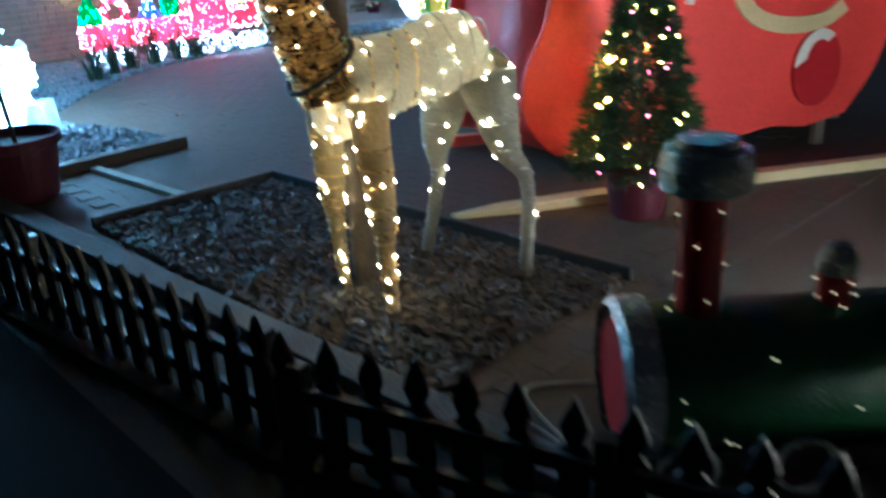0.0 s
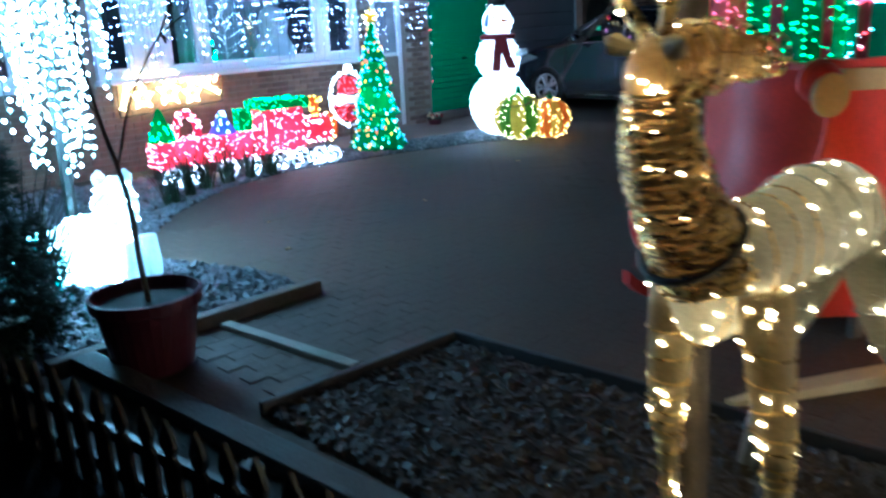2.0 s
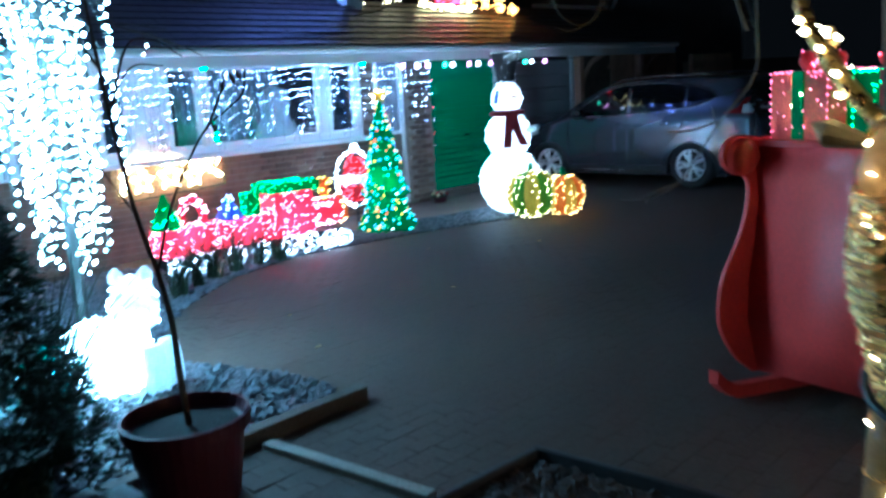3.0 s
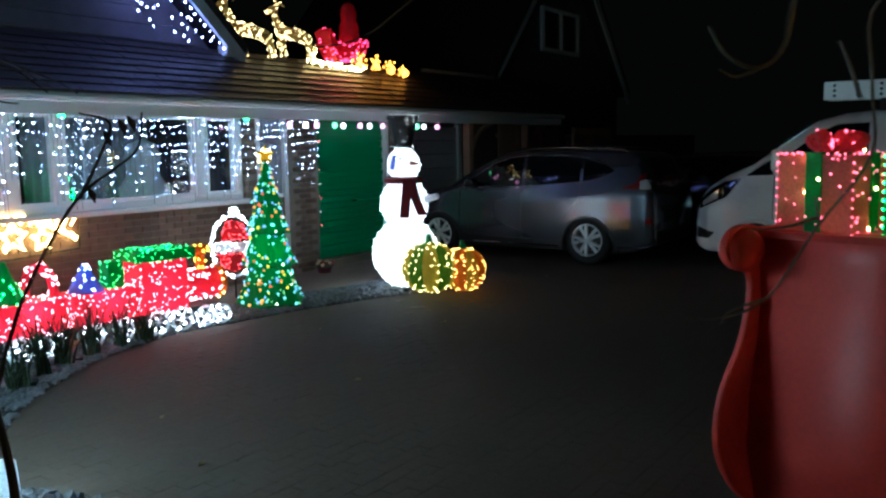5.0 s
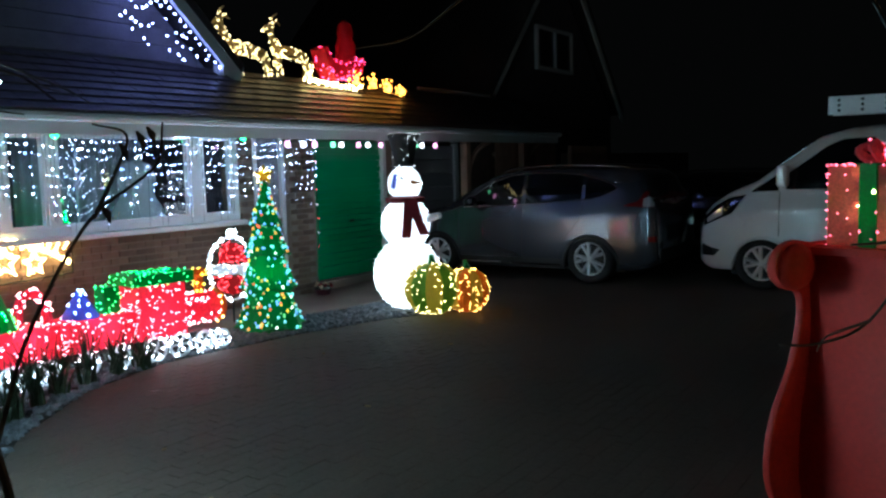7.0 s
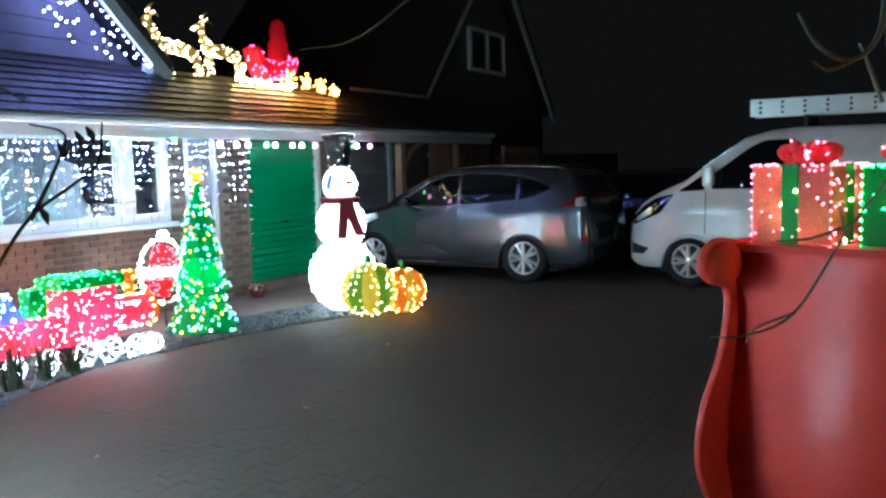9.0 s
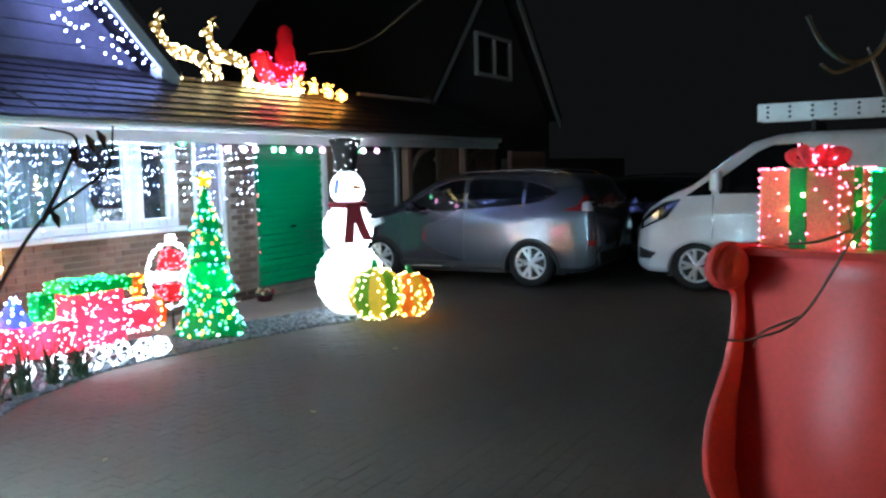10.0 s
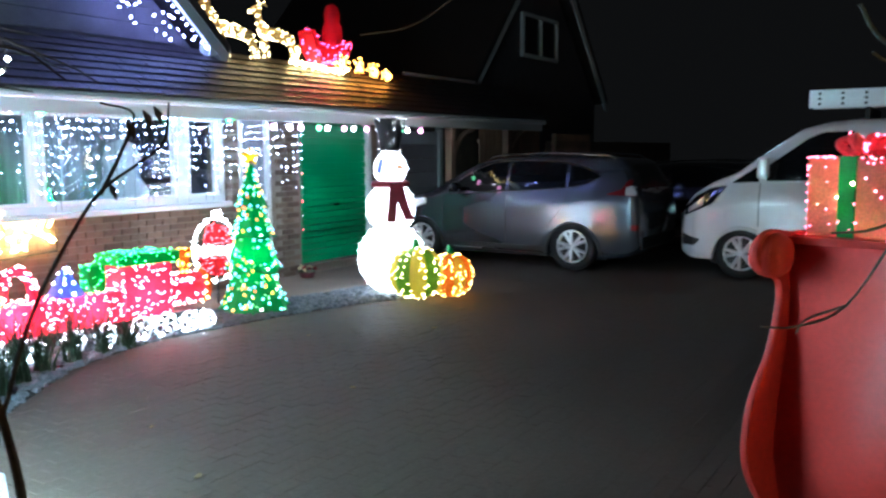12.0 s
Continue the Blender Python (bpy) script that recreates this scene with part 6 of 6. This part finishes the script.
# ---- white light cascade and glowing animal at the gate bed ----
wl = thing("light_cascade_tree", "weeping tree of hanging cool white lights", "string lights", (2.2, 8.2, 0.012))
wb = bmesh.new()
add_tube(wb, [(0, 0, -0.02), (0.02, 0, 1.2), (-0.03, 0.02, 2.7)], [0.05, 0.04, 0.025], 8)
pw_, pc_ = [], []
wr = random.Random(4)
for i in range(54):
    a = i * 2.39996
    reach = wr.uniform(0.1, 0.5)
    top = wr.uniform(2.2, 2.9)
    low_ = wr.uniform(0.75, 1.7) if reach > 0.2 else wr.uniform(0.6, 1.2)
    cp = curve_points([(0, 0, top - 0.25), (0.55 * reach * math.cos(a), 0.55 * reach * math.sin(a), top + 0.05), (reach * math.cos(a), reach * math.sin(a), top - 0.35), (reach * math.cos(a) * 1.05, reach * math.sin(a) * 1.05, low_)], 5)
    add_tube(wb, cp, 0.004, 4)
    z = top - 0.2
    while z > low_:
        (pw_ if wr.random() < 0.75 else pc_).append((reach * math.cos(a) * 1.03 + wr.uniform(-0.03, 0.03), reach * math.sin(a) * 1.03 + wr.uniform(-0.03, 0.03), z))
        z -= 0.07
part("wire_frame", wb, M_WIRE, wl)
bulbs("bulb_string", pw_, G_TREE, wl, 0.015)
bulbs("bulb_string", pc_, G_CYAN, wl, 0.015)
bear = thing("light_up_animal", "plain white glowing mesh animal sitting on the pebbles", "decoration", (2.2, 7.72, 0.014))
bb = bmesh.new()
add_lathe(bb, [(0.1, 0), (0.22, 0.05), (0.25, 0.2), (0.2, 0.38), (0.08, 0.47)], 20, Matrix.Translation((-0.06, 0.05, 0)) @ Matrix.Rotation(radians(-37), 4, "Z") @ Matrix.Diagonal((1.25, 0.8, 1.0, 1)))
bd = part("body", bb, C_WHITE, bear, smooth=True)
dotted(bear, bd, 150, G_TREE, 0.012, 601)
hd_ = part("head", lathe([(0.03, 0.36), (0.13, 0.42), (0.15, 0.53), (0.12, 0.66), (0.03, 0.73)], 18, pose(0.1, -0.08, 0)), C_WHITE, bear, smooth=True)
dotted(bear, hd_, 70, G_TREE, 0.012, 602)
for ex in (0.03, 0.17):
    part("ear", lathe([(0.01, 0.66), (0.045, 0.7), (0.045, 0.74), (0.01, 0.78)], 10, pose(ex, -0.08 - (ex - 0.1) * 0.7, 0)), C_WHITE, bear)
for lx, ly in ((0.12, -0.22), (0.26, -0.14)):
    part("leg", lathe([(0.07, 0), (0.075, 0.1), (0.06, 0.3)], 12, pose(lx, ly, 0)), C_WHITE, bear, smooth=True)
lamp("animal_lamp", (2.2, 7.72, 0.3), 34, (0.7, 0.95, 1.0), None, 0.1)
fan = thing("light_up_bush", "low cyan-white glowing light net over a bush", "decoration", (1.92, 8.0, 0.014))
fb_ = part("net", lathe([(0.1, 0), (0.24, 0.05), (0.22, 0.2), (0.12, 0.32), (0.02, 0.36)], 18), C_TEAL, fan, smooth=True)
dotted(fan, fb_, 150, G_CYAN, 0.014, 603)
lamp("bush_lamp", (1.92, 8.0, 0.2), 14, (0.4, 0.95, 1.0), None, 0.1)


# ---- strap-leaved plants, dark shrub and pots ----
def strap_plant(name, label, at, n, height, seed, spread=0.5, material=None):
    pl = thing(name, label, "plant", at)
    r = random.Random(seed)
    bm = bmesh.new()
    for i in range(n):
        a = r.uniform(0, 2 * math.pi)
        h = height * r.uniform(0.6, 1.1)
        s = spread * r.uniform(0.2, 1.0)
        base = Vector((r.uniform(-0.06, 0.06), r.uniform(-0.06, 0.06), -0.005))
        d = Vector((math.cos(a), math.sin(a), 0))
        side = Vector((-d.y, d.x, 0))
        rings = []
        for t in (0, 0.3, 0.6, 0.85, 1.0):
            p = base + d * s * t ** 1.6 + Vector((0, 0, h * (t - 0.25 * s * t ** 3)))
            w = 0.014 * (1 - 0.85 * t)
            rings.append([p - side * w, p + d * 0.003, p + side * w, p - d * 0.002])
        add_ring_skin(bm, rings)
    part("leaves", bm, material or M_LEAF, pl)
    return pl


for i, (x, y, h) in enumerate(((4.0, 9.95, 0.42), (4.3, 10.12, 0.38), (4.62, 10.2, 0.4), (4.95, 10.28, 0.36), (5.2, 10.3, 0.3), (3.7, 9.72, 0.38))):
    strap_plant("strap_leaf_plant", "dark strap-leaved plant at the drive edge", (x, y, 0.012), 34, h * 1.25, i, 0.3)
strap_plant("palm_plant", "dark spiky cordyline in front of the lights", (1.5, 7.0, 0.012), 90, 1.0, 44, 0.6)


def needle_tree(name, label, at, h, r, n, seed, z0=0.0):
    tree = thing(name, label, "tree", at)
    part("trunk", tube([(0, 0, -0.01), (0, 0, z0 + h * 0.95)], [0.025, 0.005], 7), M_BARK, tree)
    rd = random.Random(seed)
    bm = bmesh.new()
    pts = []
    for i in range(n):
        t = rd.random() ** 1.3
        z = z0 + h * t
        a = rd.uniform(0, 2 * math.pi)
        rad = r * (1 - t) ** 0.8 * rd.uniform(0.35, 1.05) + 0.02
        d = Vector((math.cos(a), math.sin(a), 0))
        c = d * rad + Vector((0, 0, z - 0.12 * rad))
        for k in range(5):
            dd = (d + Vector((rd.uniform(-0.7, 0.7), rd.uniform(-0.7, 0.7), rd.uniform(-0.3, 0.6)))).normalized()
            sd = dd.orthogonal().normalized() * 0.0045
            q = c + dd * rd.uniform(0.04, 0.085)
            u2 = dd.cross(sd)
            v = [bm.verts.new(c + sd), bm.verts.new(c - sd * 0.5 + u2 * 0.87), bm.verts.new(c - sd * 0.5 - u2 * 0.87), bm.verts.new(q)]
            for f in ((0, 1, 3), (1, 2, 3), (2, 0, 3), (2, 1, 0)):
                bm.faces.new([v[j] for j in f])
        if rad > 0.55 * r * (1 - t) ** 0.8:
            pts.append(c + d * 0.02)
    part("crown", bm, M_NEEDLE, tree)
    return tree, pts, rd


tree, pts, rd = needle_tree("potted_fir", "small potted fir with yellow and red fairy lights", (3.84, 2.93, 0.3), 0.98, 0.34, 3800, 8)
rd.shuffle(pts)
bulbs("bulb_string", pts[:52], G_FIRY, tree, 0.008)
bulbs("bulb_string", pts[52:82], G_FIRR, tree, 0.008)
bulbs("bulb_string", [p for p in pts[82:212] if p.y > 0.08][:16], G_FIRO, tree, 0.017)
fp = thing("plant_pot", "dark red plastic pot holding the small fir", "plant pot", (3.84, 2.93, 0.002))
part("pot", lathe([(0.13, 0), (0.14, 0.01), (0.175, 0.26), (0.195, 0.27), (0.195, 0.31), (0.18, 0.31), (0.17, 0.27), (0.1, 0.26)], 28), M_POT, fp)
part("soil", lathe([(0.165, 0.27), (0.165, 0.29), (0.01, 0.296)], 20), M_SOIL, fp)
shrub, _, _ = needle_tree("dark_shrub", "dark conifer shrub in shade behind the fence", (1.08, 6.5, 0.3), 1.35, 0.46, 3600, 12)
gp = thing("plant_pot", "dark green plant pot behind the fence", "plant pot", (1.1, 6.5, 0.03))
part("pot", lathe([(0.15, 0), (0.17, 0.02), (0.21, 0.29), (0.225, 0.32), (0.2, 0.32), (0.19, 0.28), (0.05, 0.275)], 24), M_LEAF, gp)

# ---- green train engine by the fence ----
EX = Matrix.Translation((2.0, 1.7, 0.003)) @ Matrix.Rotation(math.atan2(-0.67, 0.74), 4, "Z")
eng = thing("garden_train_engine", "green mesh light-up train engine with red chimneys", "decoration")
eng.matrix_world = EX
bo = part("boiler", lathe([(0.02, -0.05), (0.2, -0.04), (0.21, 0), (0.21, 0.95), (0.02, 0.96)], 24, pose(0, 0, 0.31, 0, 90, 0)), C_DARKGREEN, eng, smooth=True)
dotted(bo, bo, 46, G_DIM, 0.005, 701)
part("face_ring", lathe([(0.21, -0.07), (0.235, -0.05), (0.235, 0.03), (0.21, 0.04)], 24, pose(0, 0, 0.31, 0, 90, 0), False), M_SILVER, eng, "clear tinsel ring")
part("face_disc", lathe([(0.02, -0.06), (0.17, -0.06), (0.17, -0.045), (0.02, -0.045)], 24, pose(0, 0, 0.31, 0, 90, 0)), M_CRIMSON, eng, "red face")
for x, r, z1 in ((0.17, 0.062, 0.88), (0.55, 0.048, 0.6)):
    part("chimney", lathe([(r, 0.48), (r, z1)], 16, pose(x, 0, 0)), M_CRIMSON, eng, "red mesh chimney")
    bulbs("bulb_string", [(x + (r + 0.004) * math.cos(k * 2.4), (r + 0.004) * math.sin(k * 2.4), 0.5 + (z1 - 0.5) * k / 12) for k in range(12)], G_DIM, eng, 0.005)
    if r > 0.05:
        part("chimney_cap", lathe([(0.06, 0.86), (0.12, 0.87), (0.125, 0.93), (0.11, 0.975), (0.08, 0.98), (0.08, 1.0), (0.02, 1.005)], 20, pose(x, 0, 0)), M_SILVER, eng, "clear tinsel cap")
    else:
        part("chimney_cap", lathe([(0.048, 0.6), (0.052, 0.64), (0.035, 0.68), (0.005, 0.695)], 16, pose(x, 0, 0)), M_SILVER, eng)
part("cab", box(0.9, 1.4, -0.24, 0.24, 0.12, 0.75, 0.01), C_DARKGREEN, eng)
part("chassis", box(0.0, 1.38, -0.15, 0.15, 0.05, 0.13), M_WIRE, eng)
for x in (0.12, 0.45, 0.8, 1.15):
    for y in (-0.17, 0.17):
        part("wheel", tube([(x + 0.085 * math.cos(a), y, 0.09 + 0.085 * math.sin(a)) for a in np.linspace(0, 2 * math.pi, 15)], 0.012, 6), M_SILVER, eng)
# unseen wagon, added so that its bulbs brighten the sleigh's near side
gw = thing("added_fill_wagon", "unseen wagon of warm white bulbs, added to light the sleigh side", "decoration")
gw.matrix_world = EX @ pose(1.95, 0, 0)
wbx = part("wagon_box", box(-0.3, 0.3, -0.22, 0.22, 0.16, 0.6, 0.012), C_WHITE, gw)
dotted(gw, wbx, 240, G_FILL, 0.013, 811)
part("chassis", box(-0.3, 0.3, -0.15, 0.15, 0.05, 0.158), M_WIRE, gw)
for x in (-0.18, 0.18):
    for y in (-0.17, 0.17):
        part("wheel", tube([(x + 0.085 * math.cos(a), y, 0.09 + 0.085 * math.sin(a)) for a in np.linspace(0, 2 * math.pi, 15)], 0.012, 6), M_SILVER, gw)
cb = thing("cable_loop", "pale loose cable lying by the engine", "cable")
part("cable", tube(curve_points([(1.75, 1.95, 0.012), (1.85, 2.1, 0.012), (1.95, 2.05, 0.012), (1.93, 1.85, 0.012), (2.1, 2.2, 0.012), (2.35, 2.0, 0.012)], 7), 0.007, 6), M_PALETIMBER, cb)

# fallen leaves on the drive and pots by the entrance
def fallen_leaf(at, turn, size):
    lf = bmesh.new()
    rows = [[lf.verts.new((size * t, side * size * 0.28 * math.sin(math.pi * t) ** 0.8, 0.012 + size * 0.25 * (abs(side) * 0.5 + (t - 0.5) ** 2))) for side in (-1, 0, 1)] for t in (0.02, 0.25, 0.5, 0.75, 0.98)]
    for ra_, rb_ in zip(rows, rows[1:]):
        for i in range(2):
            lf.faces.new((ra_[i], ra_[i + 1], rb_[i + 1], rb_[i]))
    ret = bmesh.ops.extrude_face_region(lf, geom=lf.faces[:])
    bmesh.ops.translate(lf, verts=[g for g in ret["geom"] if isinstance(g, bmesh.types.BMVert)], vec=(0, 0, -0.004))
    bmesh.ops.recalc_face_normals(lf, faces=lf.faces[:])
    ob = part("fallen_leaf", lf, M_DRYLEAF)
    ob.matrix_world = pose(at[0], at[1], 0.0, 0, 0, turn)
    tagged(ob, "curled dry brown leaf lying on the drive", "leaf", "fallen leaves")


M_DRYLEAF = mat("dry_leaf", (0.34, 0.24, 0.13), 0.8, 0, 30, 0.3, 0.3, 90)
for x, y, turn, size in ((3.43, 7.38, 20, 0.07), (5.25, 7.73, 100, 0.05), (6.4, 9.2, 50, 0.05), (3.9, 8.3, 200, 0.045), (7.3, 8.4, 310, 0.05)):
    fallen_leaf((x, y), turn, size)
fp2 = thing("flower_pot", "small pots of pale flowers by the garage door", "plant pot", (9.2, 11.7, 0.02))
part("pot", lathe([(0.09, 0), (0.12, 0.09), (0.11, 0.09), (0.08, 0.075)], 16), M_POT, fp2)
blooms = random.Random(21)
for k in range(14):
    a, r = k * 2.4, 0.035 * math.sqrt(k)
    cm = pose(r * math.cos(a), r * math.sin(a), 0.11 + 0.05 * blooms.random(), blooms.uniform(-40, 40), blooms.uniform(-40, 40), 0)
    part("flower", lathe([(0.006, -0.03), (0.022, 0.0), (0.03, 0.012), (0.008, 0.016)], 7, cm), M_SCARF if k % 3 == 1 else M_CREAM, fp2)
part("foliage", lathe([(0.02, 0.06), (0.13, 0.085), (0.12, 0.12), (0.02, 0.14)], 11), M_LEAF, fp2)

# ---- bricks of the front wall ----
def brick_mesh(w):
    bm = box(0, w, -0.012, 0.02, 0, 0.065)
    me = bpy.data.meshes.new("brick")
    bm.to_mesh(me)
    bm.free()
    me.materials.append(M_BRICK)
    return me


me_brick = brick_mesh(0.215)
rest_b = bmesh.new()
count = 0
for row in range(29):
    z = 0.01 + row * 0.075
    x = 3.0 - (row % 2) * 0.1125
    while x < 9.4:
        clear = z < 1.0 or 8.03 < x + 0.0 and x + 0.215 < 8.3 or 8.87 < x and x + 0.215 < 9.45
        if 8.3 < x + 0.2 and x < 8.86 or x + 0.215 > 9.455:
            clear = False
        if clear:
            if x > 6.2 and count < 300:
                o = new("brick", me_brick)
                o.parent = wall_front
                o.location = (x, 12.012, z)
                count += 1
            else:
                add_box(rest_b, x, x + 0.215, 12.0, 12.03, z, z + 0.065)
        x += 0.225
tagged(part("bricks", rest_b, M_BRICK, wall_front), kind="stuff")
